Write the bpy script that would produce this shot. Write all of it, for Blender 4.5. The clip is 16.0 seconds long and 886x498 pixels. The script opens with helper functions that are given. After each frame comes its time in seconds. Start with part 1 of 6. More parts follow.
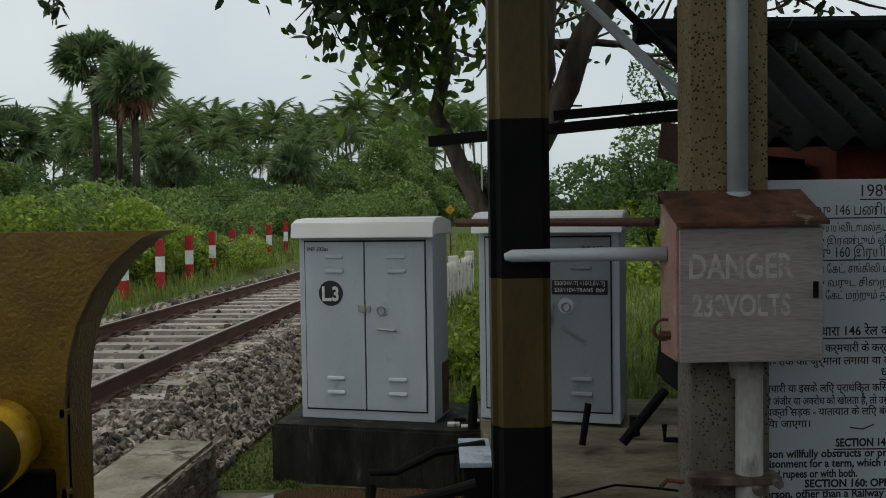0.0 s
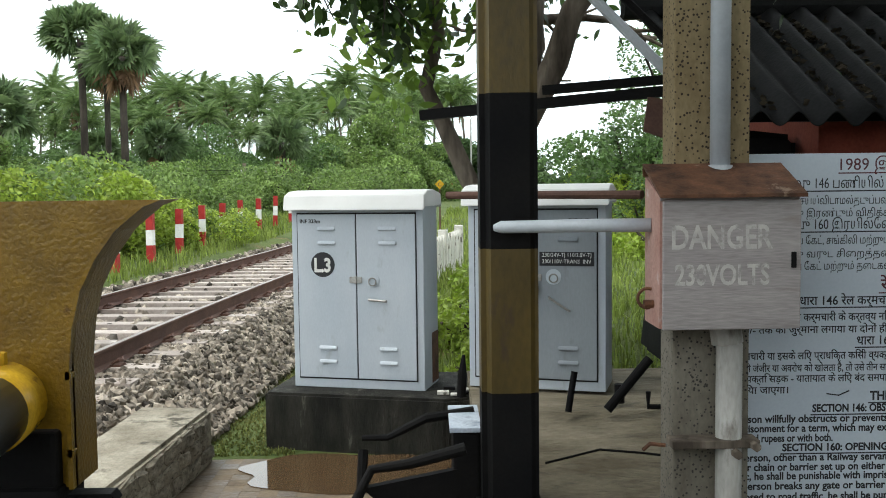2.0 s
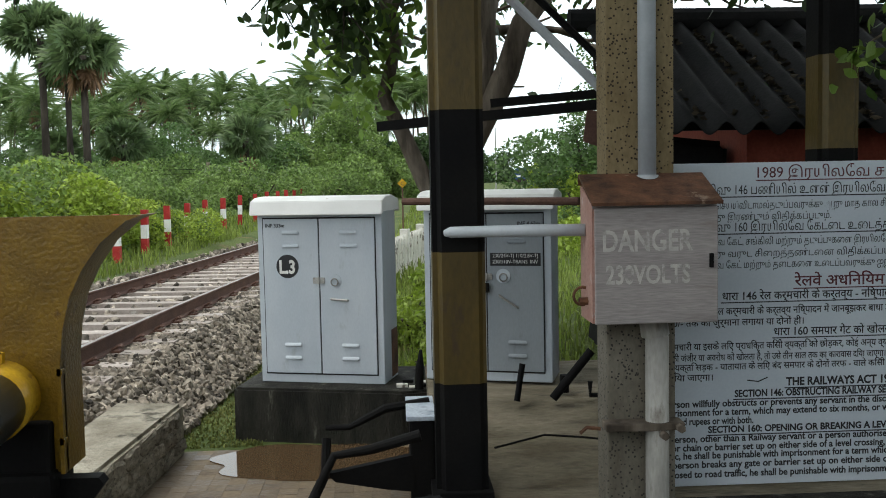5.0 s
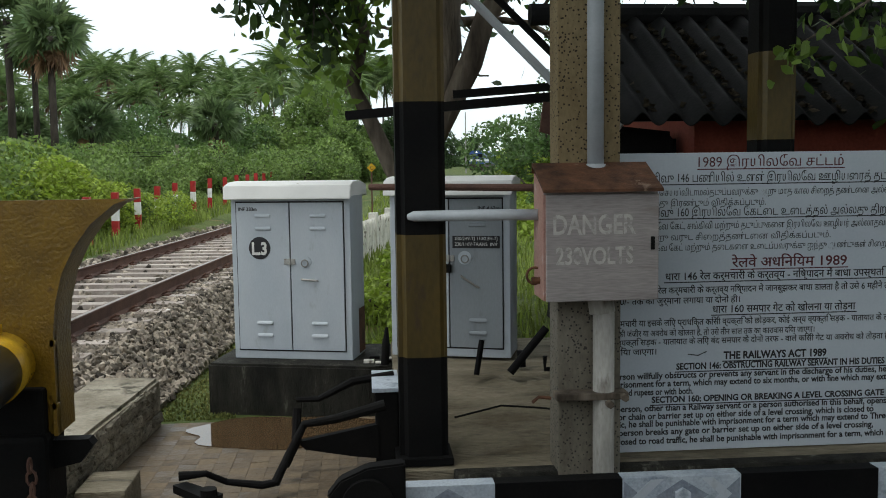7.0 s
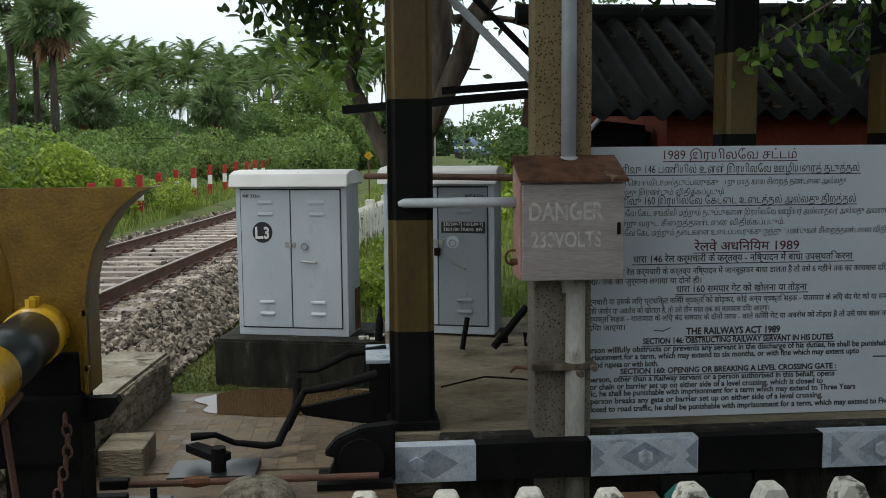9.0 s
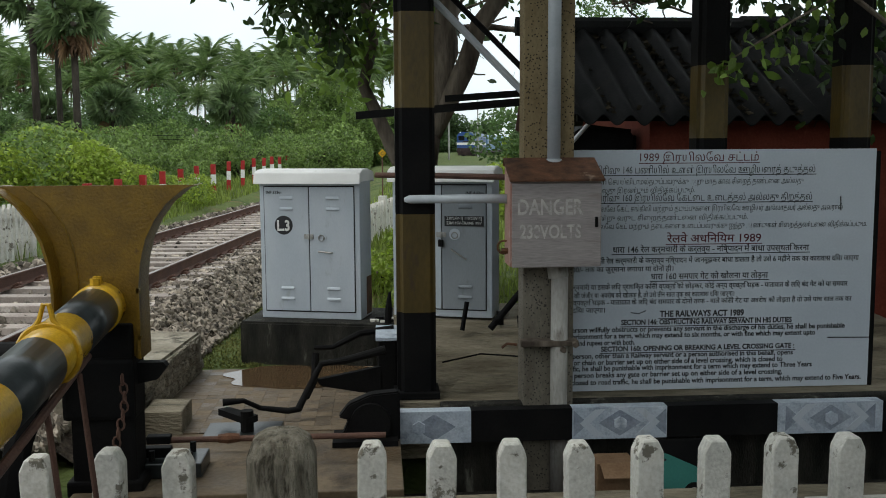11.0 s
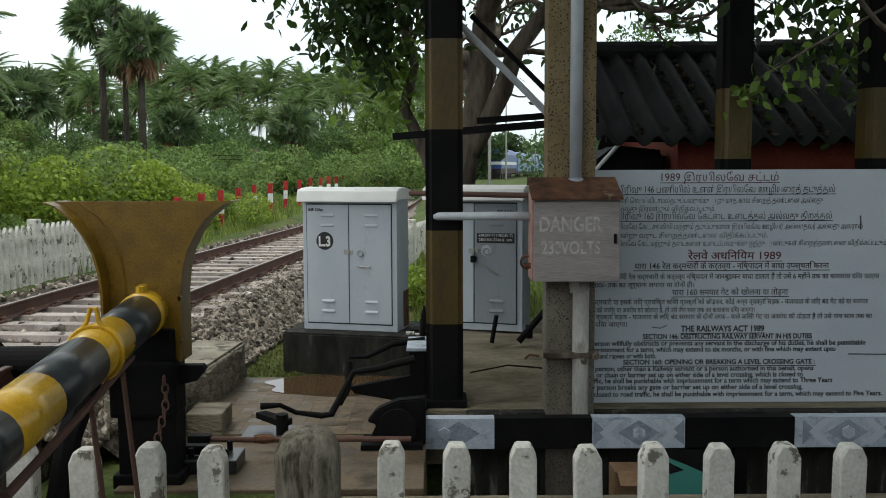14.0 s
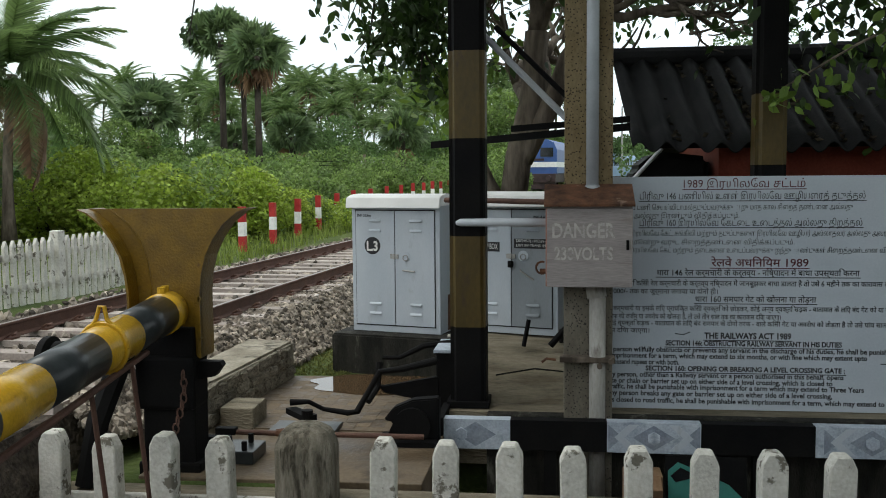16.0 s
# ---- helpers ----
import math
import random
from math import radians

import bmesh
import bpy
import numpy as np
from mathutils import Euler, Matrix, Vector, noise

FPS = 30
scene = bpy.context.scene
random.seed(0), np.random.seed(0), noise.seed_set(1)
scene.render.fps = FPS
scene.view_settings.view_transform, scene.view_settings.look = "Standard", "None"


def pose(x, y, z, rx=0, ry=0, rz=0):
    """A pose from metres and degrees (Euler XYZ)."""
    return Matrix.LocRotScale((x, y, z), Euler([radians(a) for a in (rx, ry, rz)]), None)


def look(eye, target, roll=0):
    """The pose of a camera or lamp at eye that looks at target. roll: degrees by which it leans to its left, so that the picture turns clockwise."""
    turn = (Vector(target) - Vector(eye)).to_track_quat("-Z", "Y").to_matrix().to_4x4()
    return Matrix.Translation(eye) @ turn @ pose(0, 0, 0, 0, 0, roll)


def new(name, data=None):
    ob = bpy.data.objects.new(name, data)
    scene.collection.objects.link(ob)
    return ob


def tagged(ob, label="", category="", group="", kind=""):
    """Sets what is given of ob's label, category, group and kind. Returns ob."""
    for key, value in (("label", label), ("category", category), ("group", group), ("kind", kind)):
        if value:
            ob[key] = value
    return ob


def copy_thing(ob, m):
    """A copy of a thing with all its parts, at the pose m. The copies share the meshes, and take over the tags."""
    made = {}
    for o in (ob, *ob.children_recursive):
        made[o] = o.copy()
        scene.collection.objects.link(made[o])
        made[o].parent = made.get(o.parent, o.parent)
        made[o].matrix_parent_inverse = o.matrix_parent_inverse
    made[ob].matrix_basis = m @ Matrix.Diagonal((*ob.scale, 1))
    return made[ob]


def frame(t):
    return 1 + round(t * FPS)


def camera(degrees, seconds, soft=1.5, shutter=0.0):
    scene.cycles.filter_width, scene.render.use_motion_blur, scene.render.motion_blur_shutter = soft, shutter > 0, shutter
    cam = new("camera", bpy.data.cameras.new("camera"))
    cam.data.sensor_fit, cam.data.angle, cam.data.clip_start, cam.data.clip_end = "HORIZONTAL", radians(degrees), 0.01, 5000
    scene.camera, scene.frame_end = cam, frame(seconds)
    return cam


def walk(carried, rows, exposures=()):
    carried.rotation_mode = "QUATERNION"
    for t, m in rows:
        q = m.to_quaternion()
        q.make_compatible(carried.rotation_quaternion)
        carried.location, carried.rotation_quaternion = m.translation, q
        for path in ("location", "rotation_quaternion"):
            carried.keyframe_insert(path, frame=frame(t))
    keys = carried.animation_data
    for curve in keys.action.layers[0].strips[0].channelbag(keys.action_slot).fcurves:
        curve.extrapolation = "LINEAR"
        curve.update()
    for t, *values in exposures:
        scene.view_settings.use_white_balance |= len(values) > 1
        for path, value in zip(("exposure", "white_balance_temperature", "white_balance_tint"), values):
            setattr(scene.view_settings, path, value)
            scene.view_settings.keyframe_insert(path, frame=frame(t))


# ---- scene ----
cam = camera(49.95, 16.0, soft=1.0)
PATH = [
    (0.0, look((0.086, -0.012, 1.882), (0.115, 9.980, 1.479), -0.86)),
    (0.5, look((0.068, -0.033, 1.854), (0.140, 9.952, 1.310), -0.64)),
    (1.0, look((0.059, -0.057, 1.844), (0.138, 9.920, 1.171), -0.63)),
    (1.5, look((0.067, -0.092, 1.854), (0.179, 9.882, 1.146), -0.68)),
    (2.0, look((0.077, -0.149, 1.865), (0.217, 9.828, 1.201), -0.70)),
    (2.5, look((0.079, -0.220, 1.870), (0.295, 9.759, 1.263), -0.48)),
    (3.0, look((0.089, -0.291, 1.890), (0.355, 9.689, 1.306), -0.66)),
    (3.5, look((0.118, -0.353, 1.931), (0.406, 9.623, 1.307), -1.05)),
    (6.0, look((0.148, -0.845, 1.948), (0.817, 9.102, 1.169), -0.84)),
    (6.5, look((0.159, -0.944, 1.955), (0.900, 8.994, 1.121), -0.75)),
    (7.0, look((0.157, -1.054, 1.966), (0.967, 8.874, 1.078), -0.76)),
    (7.5, look((0.156, -1.173, 1.977), (1.047, 8.741, 1.018), -0.94)),
    (8.0, look((0.167, -1.305, 1.981), (1.114, 8.601, 0.990), -0.63)),
    (8.5, look((0.179, -1.472, 1.985), (1.055, 8.440, 0.990), -0.59)),
    (9.0, look((0.181, -1.682, 1.999), (1.009, 8.231, 0.977), -0.50)),
    (11.5, look((0.220, -2.737, 2.059), (0.843, 7.187, 0.998), -0.27)),
    (12.0, look((0.208, -2.785, 2.068), (0.765, 7.147, 1.044), -0.25)),
    (12.5, look((0.211, -2.835, 2.073), (0.675, 7.106, 1.091), -0.46)),
    (13.0, look((0.253, -2.888, 2.070), (0.621, 7.062, 1.135), -0.31)),
    (13.5, look((0.337, -2.947, 2.061), (0.560, 7.010, 1.162), 0.13)),
    (14.0, look((0.459, -3.014, 2.043), (0.519, 6.949, 1.195), -0.21)),
    (14.5, look((0.648, -3.090, 2.028), (0.492, 6.875, 1.209), -0.03)),
    (15.0, look((0.907, -3.169, 2.029), (0.455, 6.788, 1.228), -0.41)),
    (15.5, look((1.153, -3.220, 2.046), (0.274, 6.711, 1.264), -0.31)),
    (16.0, look((1.320, -3.223, 2.069), (0.114, 6.672, 1.272), -0.49)),
]
EXPOSURES = [(0, -1.3), (0.5, -1.0), (1.0, -0.15), (1.5, 0.22), (2.5, 0.18), (3.5, 0.0), (6.0, -0.35), (7.0, -0.5), (9.0, -0.6), (12.5, -0.6), (14.5, -0.5), (16, -0.4)]
walk(cam, PATH, EXPOSURES)

# ---- light: bright overcast sky, soft sun from behind the hut ----
world = bpy.data.worlds.new("overcast_sky")
scene.world = world
world.use_nodes = True
wn, wl = world.node_tree.nodes, world.node_tree.links
wn.clear()
sky = wn.new("ShaderNodeTexSky")
sky.sky_type, sky.sun_disc = "NISHITA", False
sky.sun_elevation, sky.sun_rotation = radians(58), radians(200)
sky.dust_density, sky.ozone_density = 4.0, 0.3
sky_bg = wn.new("ShaderNodeBackground")
sky_bg.inputs[1].default_value = 0.05
cloud_bg = wn.new("ShaderNodeBackground")
cloud_tc, cloud_n, cloud_r = wn.new("ShaderNodeTexCoord"), wn.new("ShaderNodeTexNoise"), wn.new("ShaderNodeValToRGB")
cloud_n.inputs["Scale"].default_value, cloud_n.inputs["Detail"].default_value = 2.2, 5
cloud_r.color_ramp.elements[0].color, cloud_r.color_ramp.elements[1].color = (0.73, 0.83, 0.88, 1), (0.955, 1.02, 1.01, 1)
cloud_r.color_ramp.elements[0].position, cloud_r.color_ramp.elements[1].position = 0.35, 0.62
wl.new(cloud_tc.outputs["Generated"], cloud_n.inputs["Vector"])
wl.new(cloud_n.outputs["Fac"], cloud_r.inputs[0])
wl.new(cloud_r.outputs[0], cloud_bg.inputs[0])
cloud_bg.inputs[1].default_value = 1.7
both, w_out = wn.new("ShaderNodeAddShader"), wn.new("ShaderNodeOutputWorld")
wl.new(sky.outputs[0], sky_bg.inputs[0])
wl.new(sky_bg.outputs[0], both.inputs[0])
wl.new(cloud_bg.outputs[0], both.inputs[1])
wl.new(both.outputs[0], w_out.inputs[0])
sun_data = bpy.data.lights.new("sun", "SUN")
sun_data.energy, sun_data.angle, sun_data.color = 1.3, radians(16), (1.0, 1.0, 0.93)
sun = new("sun", sun_data)
sun.matrix_world = look((-8, 4, 20), (0, 6, 0))


# ---- materials ----
def surf(name, c1, c2, scale=3.0, rough=0.7, bump=0.15, fine=60.0, metal=0.0, stain=None, stain_scale=2.0, stain_at=0.6,
         stain_soft=0.12, stretch=(1, 1, 1), vary=0.0, island=False, coords="Object", rough2=None, bump_dist=0.01):
    """Two colours mixed by broad noise, fine grain, optional stains with their own shape, and relief."""
    m = bpy.data.materials.new(name)
    m.use_nodes = True
    n, l = m.node_tree.nodes, m.node_tree.links
    b = n["Principled BSDF"]
    tc, mp = n.new("ShaderNodeTexCoord"), n.new("ShaderNodeMapping")
    mp.inputs["Scale"].default_value = stretch
    oi, sh = n.new("ShaderNodeObjectInfo"), n.new("ShaderNodeVectorMath")
    sh.operation = "SCALE"
    sh.inputs[0].default_value = (23.0, 17.0, 31.0)
    l.new(oi.outputs["Random"], sh.inputs["Scale"])
    l.new(sh.outputs[0], mp.inputs["Location"])
    l.new(tc.outputs[coords], mp.inputs[0])
    big, small = n.new("ShaderNodeTexNoise"), n.new("ShaderNodeTexNoise")
    big.inputs["Scale"].default_value, big.inputs["Detail"].default_value = scale, 6
    small.inputs["Scale"].default_value, small.inputs["Detail"].default_value = fine, 3
    l.new(mp.outputs[0], big.inputs["Vector"])
    l.new(mp.outputs[0], small.inputs["Vector"])
    ramp = n.new("ShaderNodeValToRGB")
    ramp.color_ramp.elements[0].position, ramp.color_ramp.elements[1].position = 0.32, 0.68
    ramp.color_ramp.elements[0].color, ramp.color_ramp.elements[1].color = (*c1, 1), (*c2, 1)
    l.new(big.outputs["Fac"], ramp.inputs[0])
    grain = n.new("ShaderNodeMix")
    grain.data_type, grain.blend_type = "RGBA", "OVERLAY"
    grain.inputs[0].default_value = 0.35 if bump > 0.06 else 0.10
    l.new(ramp.outputs[0], grain.inputs[6])
    l.new(small.outputs["Fac"], grain.inputs[7])
    col = grain.outputs[2]
    if stain:
        sn, sr, sm = n.new("ShaderNodeTexNoise"), n.new("ShaderNodeValToRGB"), n.new("ShaderNodeMix")
        sn.inputs["Scale"].default_value, sn.inputs["Detail"].default_value, sn.inputs["Roughness"].default_value = stain_scale, 8, 0.65
        l.new(mp.outputs[0], sn.inputs["Vector"])
        sr.color_ramp.elements[0].position, sr.color_ramp.elements[1].position = stain_at, stain_at + stain_soft
        sr.color_ramp.elements[0].color, sr.color_ramp.elements[1].color = (0, 0, 0, 1), (1, 1, 1, 1)
        l.new(sn.outputs["Fac"], sr.inputs[0])
        sm.data_type = "RGBA"
        l.new(sr.outputs[0], sm.inputs[0])
        l.new(col, sm.inputs[6])
        sm.inputs[7].default_value = (*stain, 1)
        col = sm.outputs[2]
    if vary:
        src = n.new("ShaderNodeNewGeometry").outputs["Random Per Island"] if island else n.new("ShaderNodeObjectInfo").outputs["Random"]
        mr, hv = n.new("ShaderNodeMapRange"), n.new("ShaderNodeHueSaturation")
        mr.inputs["To Min"].default_value, mr.inputs["To Max"].default_value = 1 - vary, 1 + vary
        l.new(src, mr.inputs["Value"])
        l.new(mr.outputs[0], hv.inputs["Value"])
        l.new(col, hv.inputs["Color"])
        col = hv.outputs[0]
    l.new(col, b.inputs["Base Color"])
    b.inputs["Roughness"].default_value, b.inputs["Metallic"].default_value = rough, metal
    b.inputs["Specular IOR Level"].default_value = 0.08 if rough == 0.62 else 0.2 if rough > 0.52 else 0.45
    if rough2 is not None:
        rr = n.new("ShaderNodeMapRange")
        rr.inputs["To Min"].default_value, rr.inputs["To Max"].default_value = rough, rough2
        rr.inputs["From Min"].default_value, rr.inputs["From Max"].default_value = 0.35, 0.65
        l.new(big.outputs["Fac"], rr.inputs["Value"])
        l.new(rr.outputs[0], b.inputs["Roughness"])
    if bump:
        bp = n.new("ShaderNodeBump")
        bp.inputs["Strength"].default_value, bp.inputs["Distance"].default_value = bump, bump_dist
        l.new(small.outputs["Fac"], bp.inputs["Height"])
        l.new(bp.outputs[0], b.inputs["Normal"])
    return m


def leafy(name, c1, c2, vary=0.35, rough=0.5, through_light=0.38):
    m = surf(name, c1, c2, 0.8, rough, 0, 8.0, vary=vary, island=True)
    n, l = m.node_tree.nodes, m.node_tree.links
    b, out = n["Principled BSDF"], n["Material Output"]
    tr, mx = n.new("ShaderNodeBsdfTranslucent"), n.new("ShaderNodeMixShader")
    src = b.inputs["Base Color"].links[0].from_socket
    l.new(src, tr.inputs["Color"])
    mx.inputs[0].default_value = through_light
    l.new(b.outputs[0], mx.inputs[1])
    l.new(tr.outputs[0], mx.inputs[2])
    l.new(mx.outputs[0], out.inputs[0])
    return m


M = dict(
    cabinet=surf("cabinet_grey_paint", (0.42, 0.47, 0.52), (0.50, 0.54, 0.58), 2.0, 0.5, 0.04, 90, stain=(0.29, 0.31, 0.31), stain_scale=6, stain_at=0.60, stain_soft=0.22, stretch=(1.4, 1, 0.5)),
    # darker grey tone, used on the second cabinet's right door
    cabinet_darker=surf("cabinet_darker_grey", (0.21, 0.235, 0.26), (0.27, 0.295, 0.315), 2.0, 0.55, 0.06, 90, stain=(0.15, 0.155, 0.155), stain_scale=6, stain_at=0.62, stain_soft=0.2, stretch=(1, 1, 0.35)),
    boom_black=surf("boom_black_gloss", (0.010, 0.013, 0.014), (0.022, 0.027, 0.028), 5, 0.30, 0.12, 40, stain=(0.05, 0.045, 0.03), stain_scale=8, stain_at=0.68),
    cabinet_roof=surf("cabinet_roof_white", (0.72, 0.72, 0.70), (0.82, 0.82, 0.80), 3.0, 0.5, 0.05, 80, stain=(0.30, 0.26, 0.18), stain_scale=9, stain_at=0.66, stain_soft=0.08),
    dark_gap=surf("door_gap_black", (0.01, 0.01, 0.012), (0.02, 0.02, 0.022), 5, 0.8),
    steel=surf("worn_steel", (0.30, 0.29, 0.27), (0.42, 0.41, 0.39), 9, 0.45, 0.1, 120, metal=0.8, stain=(0.12, 0.06, 0.03), stain_scale=14, stain_at=0.6),
    black=surf("black_paint", (0.005, 0.005, 0.0055), (0.010, 0.0095, 0.009), 3, 0.62, 0.15, 50, stain=(0.035, 0.03, 0.024), stain_scale=5, stain_at=0.70, rough2=0.75),
    yellow=surf("old_yellow_paint", (0.115, 0.064, 0.003), (0.185, 0.106, 0.005), 6, 0.38, 0.40, 55, stain=(0.080, 0.040, 0.010), stain_scale=6, stain_at=0.62, bump_dist=0.012),
    # old dark yellow, with the shade on the columns put into the colour
    shaded_yellow=surf("shaded_yellow_paint", (0.055, 0.036, 0.005), (0.088, 0.057, 0.008), 4, 0.5, 0.2, 45, stain=(0.05, 0.03, 0.015), stain_scale=6, stain_at=0.60, stretch=(1, 1, 0.4)),
    yellow_bright=surf("boom_yellow_paint", (0.44, 0.25, 0.012), (0.56, 0.34, 0.025), 4, 0.24, 0.1, 60, stain=(0.13, 0.065, 0.02), stain_scale=9, stain_at=0.62),
    rust=surf("rusty_sheet", (0.050, 0.026, 0.016), (0.155, 0.072, 0.040), 9, 0.75, 0.4, 70, stain=(0.25, 0.18, 0.13), stain_scale=7, stain_at=0.62, stain_soft=0.06),
    rail_rust=surf("rail_rust", (0.085, 0.045, 0.035), (0.13, 0.07, 0.05), 4, 0.7, 0.25, 60),
    rail_top=surf("rail_head", (0.22, 0.18, 0.16), (0.34, 0.30, 0.28), 6, 0.4, 0.1, 60, metal=0.6),
    old_wood=surf("box_grey_paint", (0.27, 0.24, 0.235), (0.35, 0.315, 0.305), 3.0, 0.7, 0.25, 40, stain=(0.19, 0.155, 0.14), stain_scale=4, stain_at=0.58, stretch=(0.35, 1, 3.0), stain_soft=0.2),
    box_side=surf("box_faded_red", (0.33, 0.17, 0.135), (0.40, 0.25, 0.21), 5, 0.7, 0.2, 50, stain=(0.5, 0.42, 0.38), stain_scale=7, stain_at=0.6),
    concrete=surf("weathered_concrete", (0.120, 0.101, 0.068), (0.26, 0.226, 0.165), 3.4, 0.85, 1.0, 34, stain=(0.040, 0.036, 0.026), stain_scale=4.5, stain_at=0.55, stain_soft=0.22, stretch=(0.45, 1.6, 1.6), bump_dist=0.02),
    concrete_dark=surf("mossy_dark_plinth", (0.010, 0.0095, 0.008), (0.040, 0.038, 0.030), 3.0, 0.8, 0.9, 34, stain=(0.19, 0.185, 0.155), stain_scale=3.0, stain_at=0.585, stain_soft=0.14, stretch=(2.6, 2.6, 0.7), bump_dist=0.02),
    concrete_pale=surf("limewashed_concrete", (0.50, 0.49, 0.44), (0.64, 0.62, 0.56), 5, 0.85, 0.5, 40, stain=(0.17, 0.155, 0.125), stain_scale=6, stain_at=0.575, stain_soft=0.04, bump_dist=0.015),
    stone_post=surf("grey_lichen_concrete", (0.13, 0.115, 0.085), (0.28, 0.255, 0.205), 7, 0.9, 1.0, 48, stain=(0.055, 0.048, 0.034), stain_scale=6, stain_at=0.50, stretch=(2.4, 2.4, 0.6), bump_dist=0.02),
    white_paint=surf("white_paint", (0.70, 0.71, 0.72), (0.80, 0.81, 0.81), 4, 0.6, 0.1, 60, stain=(0.36, 0.36, 0.36), stain_scale=8, stain_at=0.62),
    beam_white=surf("beam_dull_white", (0.36, 0.41, 0.48), (0.50, 0.55, 0.60), 5, 0.6, 0.1, 60, stain=(0.15, 0.18, 0.23), stain_scale=7, stain_at=0.54, stain_soft=0.2),
    beam_blue=surf("beam_slate_paint", (0.19, 0.22, 0.27), (0.30, 0.335, 0.385), 7, 0.6, 0.15, 60, stain=(0.38, 0.42, 0.47), stain_scale=9, stain_at=0.54, stain_soft=0.2),
    carton=surf("brown_carton", (0.17, 0.10, 0.055), (0.24, 0.15, 0.085), 4, 0.85, 0.1, 50, stain=(0.10, 0.06, 0.035), stain_scale=5),
    board=surf("board_white_enamel", (0.48, 0.53, 0.585), (0.54, 0.59, 0.64), 1.2, 0.35, 0.0, 60, stain=(0.50, 0.53, 0.58), stain_scale=2.0, stain_at=0.58, stain_soft=0.3),
    ink=surf("lettering_black", (0.008, 0.008, 0.010), (0.014, 0.014, 0.017), 5, 0.5, 0),
    ink_red=surf("lettering_maroon", (0.075, 0.012, 0.018), (0.10, 0.016, 0.022), 5, 0.5, 0),
    letter_white=surf("lettering_white", (0.62, 0.62, 0.60), (0.75, 0.75, 0.72), 12, 0.6, 0),
    letter_faded=surf("lettering_faded", (0.42, 0.39, 0.37), (0.52, 0.49, 0.46), 14, 0.7, 0, stain=(0.30, 0.27, 0.26), stain_scale=16, stain_at=0.50),
    pipe_grey=surf("grey_pipe", (0.36, 0.39, 0.42), (0.46, 0.49, 0.52), 4, 0.45, 0.05, 60),
    pvc=surf("dirty_pvc", (0.28, 0.27, 0.245), (0.40, 0.385, 0.35), 4, 0.5, 0.1, 50, stain=(0.12, 0.10, 0.08), stain_scale=6, stain_at=0.54, stretch=(1, 1, 0.3)),
    asbestos=surf("mossy_roof_sheet", (0.008, 0.0085, 0.009), (0.022, 0.022, 0.023), 1.6, 0.80, 0.4, 40, stain=(0.02, 0.02, 0.018), stain_scale=3.5, stain_at=0.55, stain_soft=0.15),
    litter=surf("dry_leaf_litter", (0.025, 0.020, 0.014), (0.060, 0.048, 0.032), 6, 0.9, 0.1, vary=0.5, island=True),
    orange_wall=surf("orange_plaster", (0.15, 0.032, 0.020), (0.20, 0.046, 0.028), 2, 0.85, 0.3, 40, stain=(0.25, 0.07, 0.04), stain_scale=3, stain_at=0.6),
    red=surf("post_red_paint", (0.30, 0.02, 0.02), (0.42, 0.04, 0.035), 6, 0.55, 0.1, 50),
    post_white=surf("post_white_paint", (0.68, 0.68, 0.66), (0.8, 0.8, 0.78), 6, 0.6, 0.1, 50, stain=(0.4, 0.38, 0.34), stain_scale=8, stain_at=0.6),
    sleeper=surf("concrete_sleeper", (0.30, 0.25, 0.22), (0.42, 0.37, 0.33), 3, 0.85, 0.3, 40, stain=(0.62, 0.58, 0.54), stain_scale=2.5, stain_at=0.58, vary=0.2),
    ballast=surf("ballast_stone", (0.12, 0.100, 0.080), (0.34, 0.295, 0.24), 4.0, 0.85, 0.6, 34, vary=0.8, island=True, bump_dist=0.02),
    # bed coloured dark to give the shadows between the loose stones
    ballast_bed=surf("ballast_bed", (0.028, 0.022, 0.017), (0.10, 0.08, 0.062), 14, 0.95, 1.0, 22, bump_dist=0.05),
    parapet=surf("parapet_concrete", (0.20, 0.175, 0.13), (0.40, 0.36, 0.285), 2.6, 0.85, 0.8, 32, stain=(0.075, 0.066, 0.048), stain_scale=3.4, stain_at=0.54, stain_soft=0.12, bump_dist=0.02),
    rubble=surf("rubble_stone", (0.16, 0.14, 0.105), (0.36, 0.32, 0.25), 3, 0.9, 0.7, 28, stain=(0.04, 0.036, 0.028), stain_scale=5, stain_at=0.56, vary=0.3, bump_dist=0.02),
    soil=surf("grassy_soil", (0.05, 0.075, 0.02), (0.10, 0.125, 0.036), 0.9, 0.95, 0.8, 16, stain=(0.19, 0.125, 0.065), stain_scale=0.8, stain_at=0.60, bump_dist=0.05),
    floor=surf("wet_paving", (0.095, 0.066, 0.038), (0.175, 0.130, 0.082), 2.0, 0.40, 0.7, 26, stain=(0.045, 0.032, 0.020), stain_scale=2.2, stain_at=0.50, stain_soft=0.2, rough2=0.85, vary=0.12),
    road=surf("road_asphalt", (0.05, 0.048, 0.045), (0.08, 0.076, 0.07), 2, 0.9, 0.4, 50),
    grass=leafy("grass_blades", (0.13, 0.185, 0.030), (0.25, 0.31, 0.075), 0.4, 0.6, 0.3),
    leaf=leafy("tree_leaf", (0.020, 0.045, 0.010), (0.045, 0.085, 0.018), 0.45),
    leaf_light=leafy("light_leaf", (0.12, 0.22, 0.035), (0.20, 0.30, 0.05), 0.35),
    bush=leafy("bush_leaf", (0.105, 0.175, 0.042), (0.210, 0.300, 0.080), 0.5),
    bush_light=leafy("bush_leaf_light", (0.20, 0.29, 0.030), (0.32, 0.41, 0.060), 0.4),
    bush_dark=leafy("bush_leaf_dark", (0.062, 0.122, 0.034), (0.115, 0.19, 0.055), 0.45),
